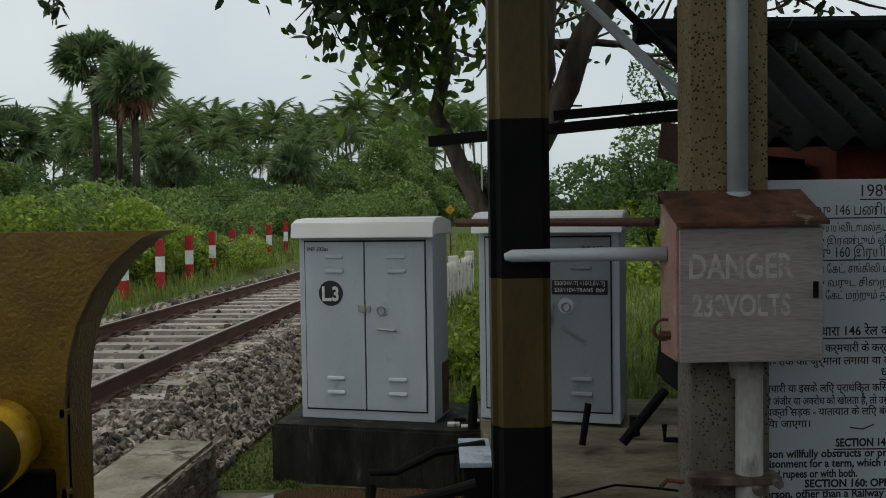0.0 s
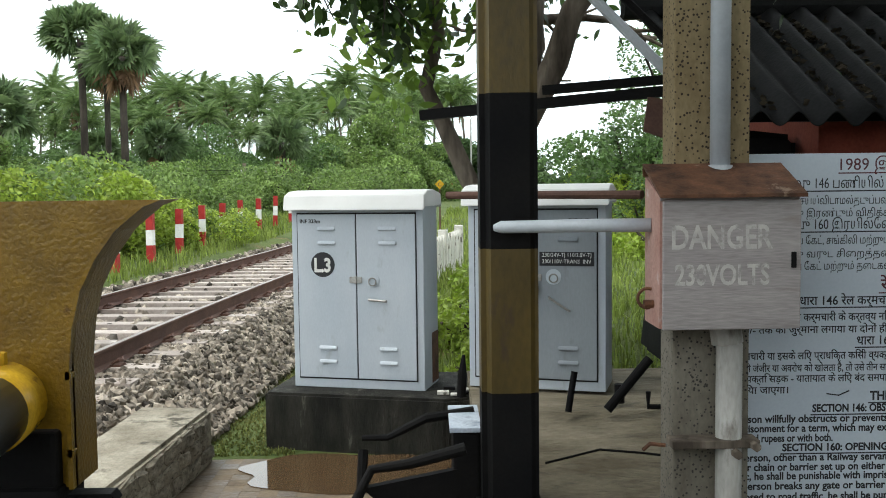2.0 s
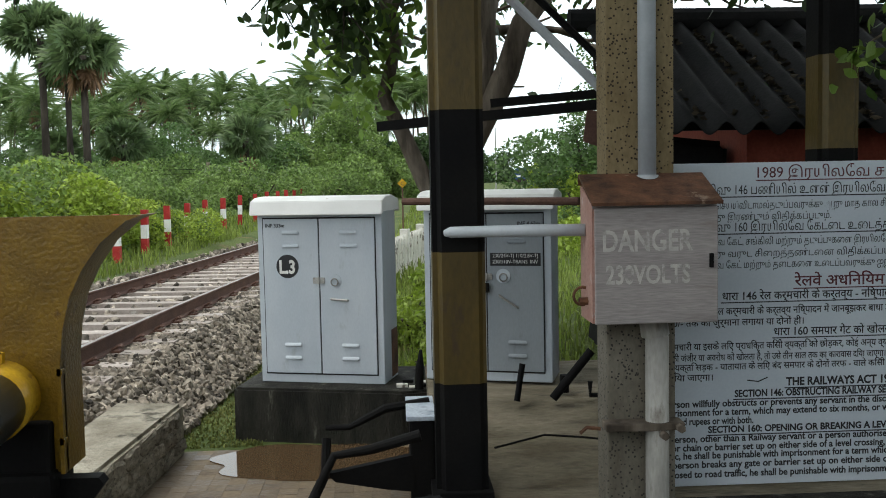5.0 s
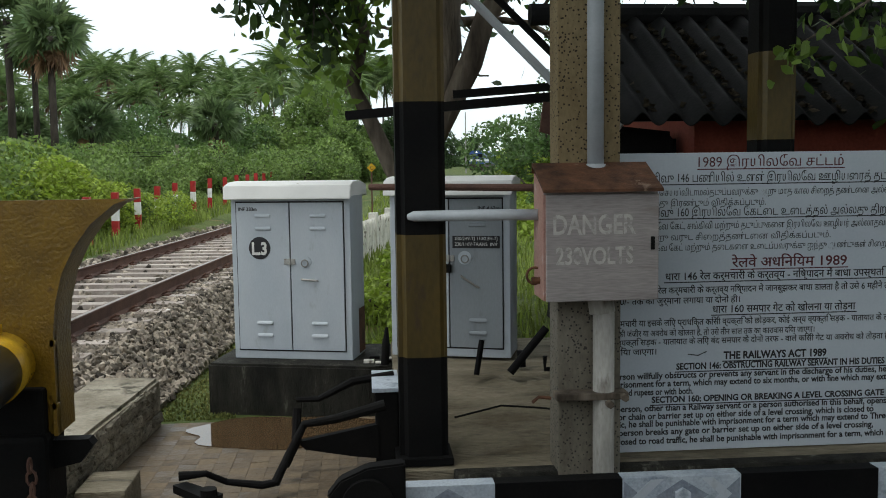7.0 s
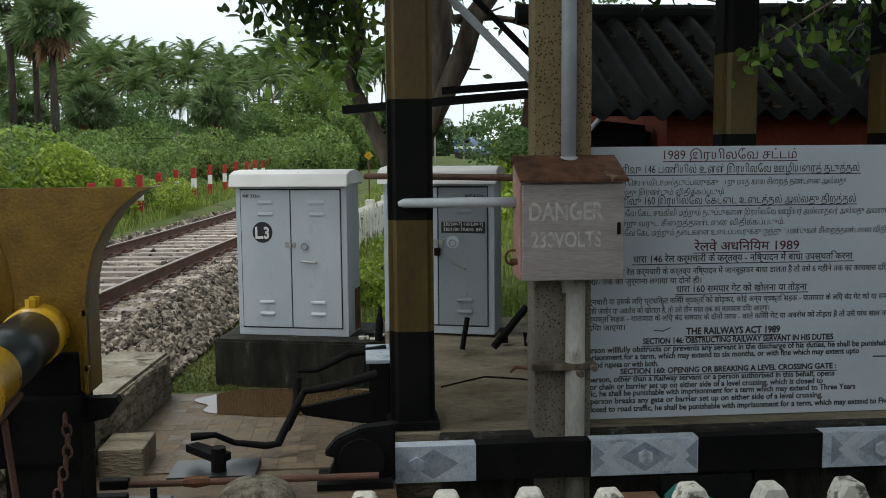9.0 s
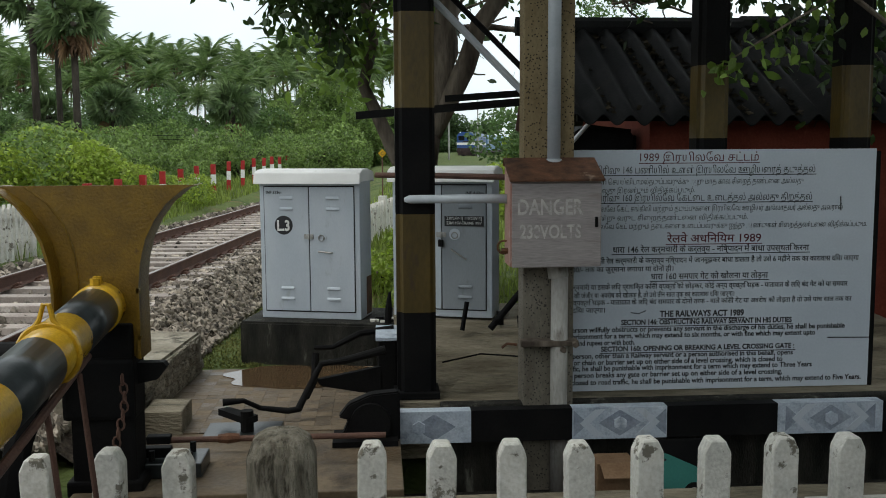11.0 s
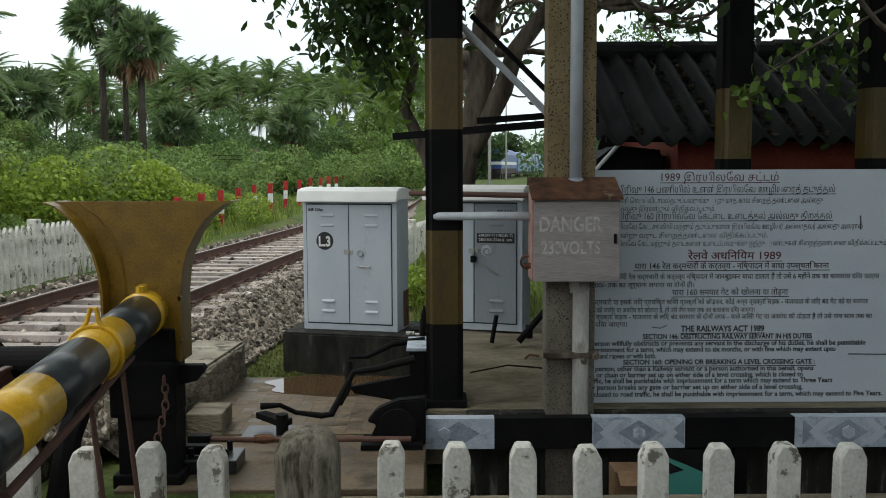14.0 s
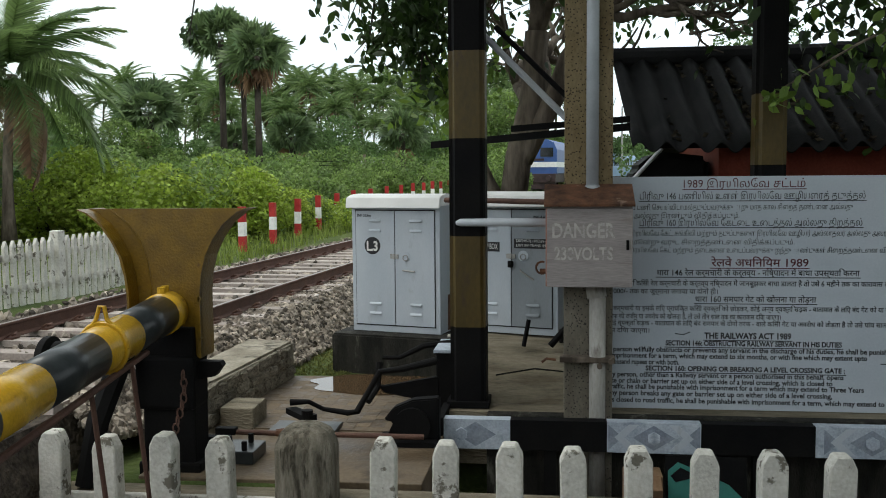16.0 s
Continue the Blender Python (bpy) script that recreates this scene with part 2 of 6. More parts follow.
    leaf_grove=leafy("grove_leaf", (0.035, 0.075, 0.022), (0.075, 0.130, 0.040), 0.45),
    grass_dry=leafy("worn_grass_blades", (0.12, 0.14, 0.035), (0.22, 0.21, 0.08), 0.4, 0.6, 0.3),
    palm=leafy("palm_leaflet", (0.09, 0.155, 0.050), (0.20, 0.28, 0.10), 0.4),
    palm_dead=leafy("dead_frond", (0.20, 0.11, 0.06), (0.28, 0.17, 0.10), 0.3),
    palmyra=leafy("palmyra_leaf", (0.080, 0.135, 0.055), (0.165, 0.23, 0.095), 0.4),
    bark=surf("bark", (0.055, 0.043, 0.033), (0.20, 0.165, 0.13), 5, 0.95, 0.8, 20, stretch=(1, 1, 0.25), bump_dist=0.03),
    bark_dark=surf("dark_bark", (0.035, 0.03, 0.025), (0.075, 0.062, 0.05), 3, 0.95, 0.8, 22, stretch=(1, 1, 0.3), bump_dist=0.03),
    loco_blue=surf("loco_blue_paint", (0.02, 0.06, 0.20), (0.035, 0.09, 0.27), 1, 0.4, 0.05, 20),
    loco_dark=surf("loco_dark", (0.03, 0.022, 0.022), (0.06, 0.04, 0.04), 2, 0.6, 0.1, 20),
    coach_blue=surf("coach_blue_paint", (0.10, 0.20, 0.34), (0.14, 0.26, 0.42), 1, 0.45, 0.05, 20),
    car_paint=surf("teal_car_paint", (0.05, 0.20, 0.17), (0.06, 0.24, 0.20), 2, 0.25, 0),
)
glass = bpy.data.materials.new("dark_glass")
glass.use_nodes = True
gb = glass.node_tree.nodes["Principled BSDF"]
gb.inputs["Base Color"].default_value, gb.inputs["Roughness"].default_value = (0.01, 0.012, 0.015, 1), 0.08
M["glass"] = glass
lamp_on = bpy.data.materials.new("headlamp_glow")
lamp_on.use_nodes = True
lb = lamp_on.node_tree.nodes["Principled BSDF"]
lb.inputs["Emission Color"].default_value, lb.inputs["Emission Strength"].default_value = (1, 0.92, 0.75, 1), 2.0
M["lamp"] = lamp_on
puddle_mat = bpy.data.materials.new("muddy_water")
puddle_mat.use_nodes = True
pb = puddle_mat.node_tree.nodes["Principled BSDF"]
pb.inputs["Base Color"].default_value, pb.inputs["Roughness"].default_value = (0.085, 0.052, 0.026, 1), 0.04
pb.inputs["Specular IOR Level"].default_value = 0.8
M["puddle"] = puddle_mat


# speckled precast post: pale face with small dark pits
def pitted(name, base1, base2, pit, scale):
    m = surf(name, base1, base2, 4, 0.85, 0.2, 50, stretch=(1, 1, 0.5))
    n, l = m.node_tree.nodes, m.node_tree.links
    b = n["Principled BSDF"]
    src = b.inputs["Base Color"].links[0].from_socket
    tc, vo, rp, mx = n.new("ShaderNodeTexCoord"), n.new("ShaderNodeTexVoronoi"), n.new("ShaderNodeValToRGB"), n.new("ShaderNodeMix")
    vo.inputs["Scale"].default_value = scale
    l.new(tc.outputs["Object"], vo.inputs["Vector"])
    rp.color_ramp.elements[0].position, rp.color_ramp.elements[1].position = 0.22, 0.30
    rp.color_ramp.elements[0].color, rp.color_ramp.elements[1].color = (1, 1, 1, 1), (0, 0, 0, 1)
    l.new(vo.outputs["Distance"], rp.inputs[0])
    mx.data_type = "RGBA"
    l.new(rp.outputs[0], mx.inputs[0])
    l.new(src, mx.inputs[6])
    mx.inputs[7].default_value = (*pit, 1)
    l.new(mx.outputs[2], b.inputs["Base Color"])
    return m


M["pitted"] = pitted("pitted_buff_concrete", (0.175, 0.128, 0.066), (0.25, 0.195, 0.11), (0.035, 0.025, 0.018), 42)
M["pitted_low"] = pitted("pitted_grey_concrete", (0.125, 0.110, 0.085), (0.20, 0.180, 0.145), (0.05, 0.045, 0.04), 42)


# ---- mesh helpers ----
def thing(name, label, category, group="", kind="", at=None):
    ob = new(name)
    ob.empty_display_size = 0.1
    if at is not None:
        ob.matrix_basis = at
    return tagged(ob, label, category, group, kind)


def mesh_from(name, bm, material):
    me = bpy.data.meshes.new(name)
    bm.to_mesh(me)
    bm.free()
    me.materials.append(M[material])
    return me


def part(name, bm, material, parent=None, label="", smooth=False):
    me = mesh_from(name, bm, material)
    if smooth:
        me.shade_smooth()
    ob = new(name, me)
    ob.parent = parent
    if label:
        ob["label"] = label
    return ob


def solo(name, bm, material, label, category, group="", kind="", smooth=False):
    return tagged(part(name, bm, material, None, "", smooth), label, category, group, kind)


def add_box(bm, x0, x1, y0, y1, z0, z1, bevel=0.0):
    r = bmesh.ops.create_cube(bm, size=1, matrix=Matrix.LocRotScale(((x0 + x1) / 2, (y0 + y1) / 2, (z0 + z1) / 2), None, (x1 - x0, y1 - y0, z1 - z0)))
    if bevel:
        edges = list({e for v in r["verts"] for e in v.link_edges})
        bmesh.ops.bevel(bm, geom=edges, offset=bevel, segments=2, affect="EDGES", profile=0.6)
    return bm


def boxed(x0, x1, y0, y1, z0, z1, bevel=0.0):
    return add_box(bmesh.new(), x0, x1, y0, y1, z0, z1, bevel)


def add_rod(bm, a, b, r1, r2=None, n=14):
    a, b = Vector(a), Vector(b)
    d = b - a
    m = Matrix.Translation((a + b) / 2) @ d.to_track_quat("Z", "Y").to_matrix().to_4x4()
    bmesh.ops.create_cone(bm, cap_ends=True, segments=n, radius1=r1, radius2=r1 if r2 is None else r2, depth=d.length, matrix=m)
    return bm


def rod(a, b, r1, r2=None, n=14):
    return add_rod(bmesh.new(), a, b, r1, r2, n)


def add_tube(bm, points, radii, n=10):
    """A tube through points, with a radius for each."""
    pts = [Vector(p) for p in points]
    if not hasattr(radii, "__len__"):
        radii = [radii] * len(pts)
    rings, side = [], None
    for i, p in enumerate(pts):
        d = (pts[min(i + 1, len(pts) - 1)] - pts[max(i - 1, 0)]).normalized()
        if side is None:
            side = d.orthogonal().normalized()
        side = (side - d * side.dot(d)).normalized()
        up = d.cross(side)
        rings.append([bm.verts.new(p + (side * math.cos(a) + up * math.sin(a)) * radii[i]) for a in np.linspace(0, 2 * math.pi, n, endpoint=False)])
    for r0, r1 in zip(rings, rings[1:]):
        for k in range(n):
            bm.faces.new((r0[k], r0[(k + 1) % n], r1[(k + 1) % n], r1[k]))
    bm.faces.new(rings[0][::-1])
    bm.faces.new(rings[-1])
    return bm


def tube(points, radii, n=10):
    return add_tube(bmesh.new(), points, radii, n)


def add_prism(bm, outline, axis, lo, hi):
    """An outline of 2D points pushed along an axis: x takes (y, z), y takes (x, z), z takes (x, y)."""
    def at(p, q):
        return {"x": (q, p[0], p[1]), "y": (p[0], q, p[1]), "z": (p[0], p[1], q)}[axis]
    v0, v1 = [bm.verts.new(at(p, lo)) for p in outline], [bm.verts.new(at(p, hi)) for p in outline]
    k = len(outline)
    f = [bm.faces.new(v0), bm.faces.new(v1)] + [bm.faces.new((v0[i], v0[(i + 1) % k], v1[(i + 1) % k], v1[i])) for i in range(k)]
    bmesh.ops.recalc_face_normals(bm, faces=f)
    return bm


def prism(outline, axis, lo, hi):
    return add_prism(bmesh.new(), outline, axis, lo, hi)


def raw_mesh(name, verts, faces, material):
    me = bpy.data.meshes.new(name)
    me.from_pydata(np.asarray(verts, float).tolist(), [], [list(map(int, f)) for f in faces])
    me.materials.append(M[material])
    return me


def leaf_quads(centres, size, rng, flat=0.0, long=1.6, droop=0.0):
    """Four-cornered pointed leaves at random turns; returns verts and faces."""
    n = len(centres)
    a = rng.normal(size=(n, 3))
    a[:, 2] = a[:, 2] * (1 - flat) - droop
    a /= np.linalg.norm(a, axis=1)[:, None]
    b = np.cross(a, rng.normal(size=(n, 3)))
    b /= np.linalg.norm(b, axis=1)[:, None] + 1e-9
    s = size * rng.uniform(0.6, 1.3, (n, 1))
    c = np.cross(a, b) * 0.12
    v = np.stack([centres - a * s * long / 2, centres + (b * 0.5 + c) * s * 0.9, centres + a * s * long / 2, centres - (b * 0.5 - c) * s * 0.9], 1).reshape(-1, 3)
    return v, np.arange(4 * n).reshape(n, 4)


def lettering(name, text, size, at, parent, material, width=None, rot=(90, 0, 0), thick=0.0015, spacing=1.0, bold=0.0):
    """Raised lettering from the built-in font, fitted to a width where one is given."""
    cu = bpy.data.curves.new(name, "FONT")
    cu.body, cu.size, cu.extrude, cu.space_character = text, size, thick, spacing
    cu.resolution_u = 3
    cu.offset = size * (bold if text.isascii() else 0.0 if any(0x0B80 <= ord(ch) <= 0x0BFF for ch in text) else 0.012)
    tmp = new(name, cu)
    bpy.context.view_layer.update()
    me = bpy.data.meshes.new_from_object(tmp.evaluated_get(bpy.context.evaluated_depsgraph_get()))
    bpy.data.objects.remove(tmp)
    me.materials.clear()
    me.materials.append(M[material])
    co = np.empty(len(me.vertices) * 3)
    me.vertices.foreach_get("co", co)
    co = co.reshape(-1, 3)
    if width and len(co):
        co[:, 0] = (co[:, 0] - co[:, 0].min()) * width / (np.ptp(co[:, 0]) + 1e-9)
    me.vertices.foreach_set("co", co.ravel())
    ob = new(name, me)
    ob.parent = parent
    ob.matrix_basis = pose(*at, *rot)
    return ob


def leaf_ovals(centres, size, rng, droop=0.4, long=1.7):
    """Six-cornered oval leaves folded along the midrib and hanging; returns verts and faces."""
    n = len(centres)
    a = rng.normal(size=(n, 3)) - [0, 0, droop * 2]
    a /= np.linalg.norm(a, axis=1)[:, None]
    b = np.cross(a, rng.normal(size=(n, 3)))
    b /= np.linalg.norm(b, axis=1)[:, None] + 1e-9
    s = size * rng.uniform(0.6, 1.3, (n, 1))
    c = np.cross(a, b) * s * 0.10
    v = np.stack([centres - a * s * long * 0.5, centres - a * s * 0.22 * long + b * s * 0.36 + c, centres + a * s * 0.12 * long + b * s * 0.40 + c,
                  centres + a * s * long * 0.55, centres + a * s * 0.12 * long - b * s * 0.40 + c, centres - a * s * 0.22 * long - b * s * 0.36 + c], 1).reshape(-1, 3)
    return v, np.arange(6 * n).reshape(n, 6)


# ---- the setting: ground, track, paving ----
TY = np.arange(-10, 430, 1.0)
_tx = np.interp(TY, [-12, 5, 9.5, 15, 21, 30, 40, 60, 74, 98, 122, 140, 180, 200, 250, 330, 440], [-4.1, -3.85, -3.6, -3.05, -2.45, -1.85, -1.4, -1.0, -0.2, 3.3, 7.6, 11.2, 20.3, 25.3, 39.0, 62, 98])
_k = np.exp(-(np.arange(-15, 16) / 5.0) ** 2)
TX = np.convolve(np.pad(_tx, 15, mode="reflect", reflect_type="odd"), _k / _k.sum(), "valid")


def track_x(y):
    return float(np.interp(y, TY, TX))


def track_yaw(y):
    return math.degrees(math.atan2(track_x(y + 2) - track_x(y - 2), 4))


def smooth(a, b, v):
    t = min(1, max(0, (v - a) / (b - a)))
    return t * t * (3 - 2 * t)


def ground_h(x, y):
    """Height of the earth: low road in front, yard, and the grass verge beyond."""
    h = -0.16
    h += 0.45 * smooth(7.4, 10.5, y) * smooth(-1.2, 0.4, x)
    h += 0.38 * smooth(-5.0, -6.2, x - (track_x(y) + 3.7))
    h += 0.30 * smooth(14, 40, y)
    h += 0.05 * noise.noise(Vector((x * 0.5, y * 0.5, 0))) * smooth(6.8, 9, y)
    if 3.25 <= y < 5.3 and x > -0.3:
        h = -0.82
    if y < 3.25:
        h = -0.16 - 0.6 * smooth(3.25, 3.0, y)
    return h


def build_ground():
    xs = np.concatenate([np.linspace(-900, -40, 16), np.linspace(-36, -8, 15), np.linspace(-7, 7, 48), np.linspace(8, 40, 16), np.linspace(45, 900, 16)])
    ys = np.concatenate([np.linspace(-120, -8, 9), np.linspace(-6, 2.9, 8), np.linspace(3.0, 3.25, 3), np.linspace(3.5, 14, 42), np.linspace(15, 60, 32), np.linspace(65, 300, 24), np.linspace(330, 1800, 14)])
    verts = [(x, y, ground_h(x, y)) for y in ys for x in xs]
    k = len(xs)
    faces = [(j * k + i, j * k + i + 1, (j + 1) * k + i + 1, (j + 1) * k + i) for j in range(len(ys) - 1) for i in range(k - 1)]
    me = raw_mesh("ground", verts, faces, "soil")
    me.shade_smooth()
    tagged(new("ground", me), "grassy earth with bare patches beside the railway", "ground", kind="structure")


build_ground()
solo("road", boxed(-60, 60, -40, 2.95, -0.9, -0.745), "road", "worn asphalt road in front of the crossing", "road", kind="structure")
solo("paving", boxed(-1.75, 0.36, 3.3, 6.75, -0.85, -0.132, 0.01), "floor", "wet concrete paving at the foot of the cabinets", "paving", kind="structure")


def swept(section, y0, y1, step, closed=True, name="rail", material="rail_rust"):
    """A cross-section (offset, height) carried along the track."""
    ys = np.arange(y0, y1 + 0.01, step)
    verts, k = [], len(section)
    for y in ys:
        a = math.radians(track_yaw(y))
        verts += [(track_x(y) + o * math.cos(a), y - o * math.sin(a), z) for o, z in section]
    faces = [(j * k + i, j * k + (i + 1) % k, (j + 1) * k + (i + 1) % k, (j + 1) * k + i) for j in range(len(ys) - 1) for i in range(k if closed else k - 1)]
    return raw_mesh(name, verts, faces, material)


def build_track():
    track = thing("railway_track", "broad gauge track of rusty rails on concrete sleepers", "railway track", kind="structure")
    shoulder = [(-3.2, -0.3), (-2.9, 0.1), (-1.85, 0.27), (1.40, 0.27)]
    for toe, y0, y1 in (([(1.50, -0.10), (1.55, -0.9)], -10, 4), ([(1.95, -0.14), (2.05, -0.35)], 4, 420)):
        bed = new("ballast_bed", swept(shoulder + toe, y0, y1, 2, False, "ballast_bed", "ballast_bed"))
        bed.parent = track
        bed["kind"] = "stuff"
    for s in (-1, 1):
        o = s * 0.872
        prof = [(-0.068, 0.335), (0.068, 0.335), (0.06, 0.35), (0.012, 0.365), (0.012, 0.46), (0.036, 0.475), (0.036, 0.497), (-0.036, 0.497), (-0.036, 0.475), (-0.012, 0.46), (-0.012, 0.365), (-0.06, 0.35)]
        rail = new("rail", swept([(o + a, b) for a, b in prof], -10, 420, 1.0))
        rail.parent = track
        head = new("rail_head", swept([(o - 0.024, 0.4985), (o + 0.024, 0.4985)], -10, 420, 1.0, False, "rail_head", "rail_top"))
        head.parent = rail
        head["label"] = "worn bright running surface"
    bm = bmesh.new()
    add_prism(bm, [(-0.14, 0.13), (0.14, 0.13), (0.115, 0.335), (-0.115, 0.335)], "x", -1.37, 1.37)
    sl = mesh_from("sleeper", bm, "sleeper")
    cl = bmesh.new()
    for s in (-1, 1):
        for t in (-1, 1):
            c = s * 0.872 + t * 0.10
            add_tube(cl, [(c - 0.03, -0.05, 0.36), (c + t * 0.03, -0.05, 0.40), (c + t * 0.045, 0.0, 0.385), (c + t * 0.03, 0.05, 0.40), (c - 0.03, 0.05, 0.36)], 0.013, 6)
            add_box(cl, c - 0.05, c + 0.05, -0.07, 0.07, 0.33, 0.355)
    clip = mesh_from("rail_clip", cl, "rail_rust")
    for i in range(130):
        y = 1.0 + i * 0.65
        ob = new("sleeper", sl)
        ob.parent = track
        ob.matrix_basis = pose(track_x(y), y, 0.0, 0, 0, -track_yaw(y))
        if y < 24:
            c = new("rail_clip", clip)
            c.parent = ob
    verts, faces = [], []
    for i in range(300):
        y = 85.5 + i * 0.9
        if y > 330:
            break
        x, b = track_x(y), len(verts)
        verts += [(x - 1.37, y - 0.12, 0.33), (x + 1.37, y - 0.12, 0.33), (x + 1.37, y + 0.12, 0.33), (x - 1.37, y + 0.12, 0.33)]
        faces.append((b, b + 1, b + 2, b + 3))
    far = new("far_sleepers", raw_mesh("far_sleepers", verts, faces, "sleeper"))
    far.parent = track
    far["kind"] = "stuff"
    return track


build_track()


def build_ballast():
    """Loose crushed stones over the bed and its shoulder."""
    rng = np.random.default_rng(5)
    ico = bmesh.new()
    bmesh.ops.create_icosphere(ico, subdivisions=1, radius=1)
    base = np.array([v.co[:] for v in ico.verts])
    fc = np.array([[v.index for v in f.verts] for f in ico.faces])
    ico.free()
    verts, faces, n = [], [], 0
    for i in range(19500):
        near = i < 14500
        if near:
            y = rng.uniform(3.6, 14.0)
            o = rng.uniform(0.95, 1.75 if y < 6.9 else 2.0)
        else:
            y = rng.uniform(3.6, 26) if i < 17500 else rng.uniform(12, 45)
            o = rng.uniform(-2.9, 1.7)
        z = np.interp(o, [-2.9, -1.85, 1.40, 1.95, 2.45], [0.1, 0.27, 0.27, -0.13, -0.15]) + rng.uniform(-0.015, 0.035)
        s = rng.uniform(0.020, 0.048) * (1.3 if not near else 1)
        q = np.array(Euler(rng.uniform(0, 6.28, 3)).to_matrix())
        v = base * (1 + 0.35 * rng.normal(size=(len(base), 1)).clip(-0.9, 0.9)) * s * np.array([1.3, 1.0, 0.75])
        verts.append(v @ q + [track_x(y) + o, y, z])
        faces.append(fc + n)
        n += len(base)
    me = raw_mesh("ballast", np.concatenate(verts), np.concatenate(faces), "ballast")
    tagged(new("ballast", me), "loose grey crushed stone ballast along the track", "ballast", kind="stuff")


build_ballast()


def grass_patch(name, n, spots, hmin, hmax, seed, label, material="grass"):
    """Tufts of bent blades; spots(rng) gives x, y."""
    rng = np.random.default_rng(seed)
    verts, faces = [], []
    for _ in range(n):
        x, y = spots(rng)
        z, h, a, w = ground_h(x, y) - 0.01, rng.uniform(hmin, hmax), rng.uniform(0, 6.28), rng.uniform(0.004, 0.009) * (1 + 0.05 * y)
        dx, dy = math.cos(a) * h * rng.uniform(0.1, 0.7), math.sin(a) * h * rng.uniform(0.1, 0.7)
        px_, py_ = -math.sin(a) * w, math.cos(a) * w
        b = len(verts)
        verts += [(x - px_, y - py_, z), (x + px_, y + py_, z), (x + dx * 0.45 + px_ * 0.7, y + dy * 0.45 + py_ * 0.7, z + h * 0.7), (x + dx * 0.45 - px_ * 0.7, y + dy * 0.45 - py_ * 0.7, z + h * 0.7), (x + dx, y + dy, z + h * rng.uniform(0.75, 1))]
        faces += [(b, b + 1, b + 2, b + 3), (b + 3, b + 2, b + 4)]
    tagged(new(name, raw_mesh(name, verts, faces, material)), label, "grass", kind="stuff")


grass_patch("grass", 9000, lambda r: (r.uniform(0.0, 4.0), 7.3 + 16 * r.random() ** 1.6), 0.10, 0.30, 1, "bright green grass growing behind the cabinets")
grass_patch("grass", 12000, lambda r: ((lambda y: (track_x(y) - (3.6 if y < 13.5 else 2.5) - 6 * r.random() ** 1.4, y))(9 + 50 * r.random() ** 1.5)), 0.12, 0.42, 2, "tall green verge grass beyond the track")
grass_patch("grass", 6500, lambda r: ((lambda u, y: (track_x(y) + 1.85 + (-0.95 - track_x(y) - 1.85) * u, y))(r.random(), 6.95 + 5 * r.random() ** 1.2)), 0.012, 0.05, 3, "short trampled grass beside the plinth", "grass_dry")
grass_patch("grass", 3000, lambda r: ((lambda y: (track_x(y) + 2.2 + 1.8 * r.random(), y))(9.5 + 40 * r.random() ** 1.3)), 0.08, 0.3, 4, "green grass along the ballast shoulder")


def build_puddle():
    pts = []
    for a in np.linspace(0, 2 * math.pi, 44, endpoint=False):
        r = 1 + 0.10 * math.sin(3 * a + 1) + 0.06 * math.sin(7 * a)
        pts.append((max(-1.30, min(0.3, -0.46 + 0.84 * r * math.cos(a))), 6.38 + 0.44 * r * math.sin(a)))
    solo("puddle", prism(pts, "z", -0.121, -0.112), "puddle", "shallow brown rain puddle on the paving", "puddle", kind="structure")


build_puddle()

# ---- platform of the second cabinet, and the kerb under the board ----
bm = bmesh.new()
add_prism(bm, [(5.0, -0.5), (5.0, -0.03), (5.26, -0.02), (6.15, 0.34), (7.3, 0.40), (7.3, -0.5)], "x", 0.36, 5.2)
solo("platform", bm, "concrete", "sloping weathered concrete platform with moss stains", "platform", kind="structure")
solo("yard_slab", boxed(0.37, 5.6, 3.29, 4.85, -0.95, -0.74, 0.01), "concrete_dark", "dark concrete yard floor", "floor", kind="structure")
solo("platform_kerb", boxed(0.70, 5.2, 4.86, 5.01, -0.8, -0.02, 0.02), "concrete_dark", "rough dark concrete kerb along the platform", "kerb", kind="structure")
solo("retaining_wall", boxed(-8, 8, 3.0, 3.28, -0.8, -0.17, 0.015), "concrete", "low concrete retaining wall under the fence", "wall", kind="structure")


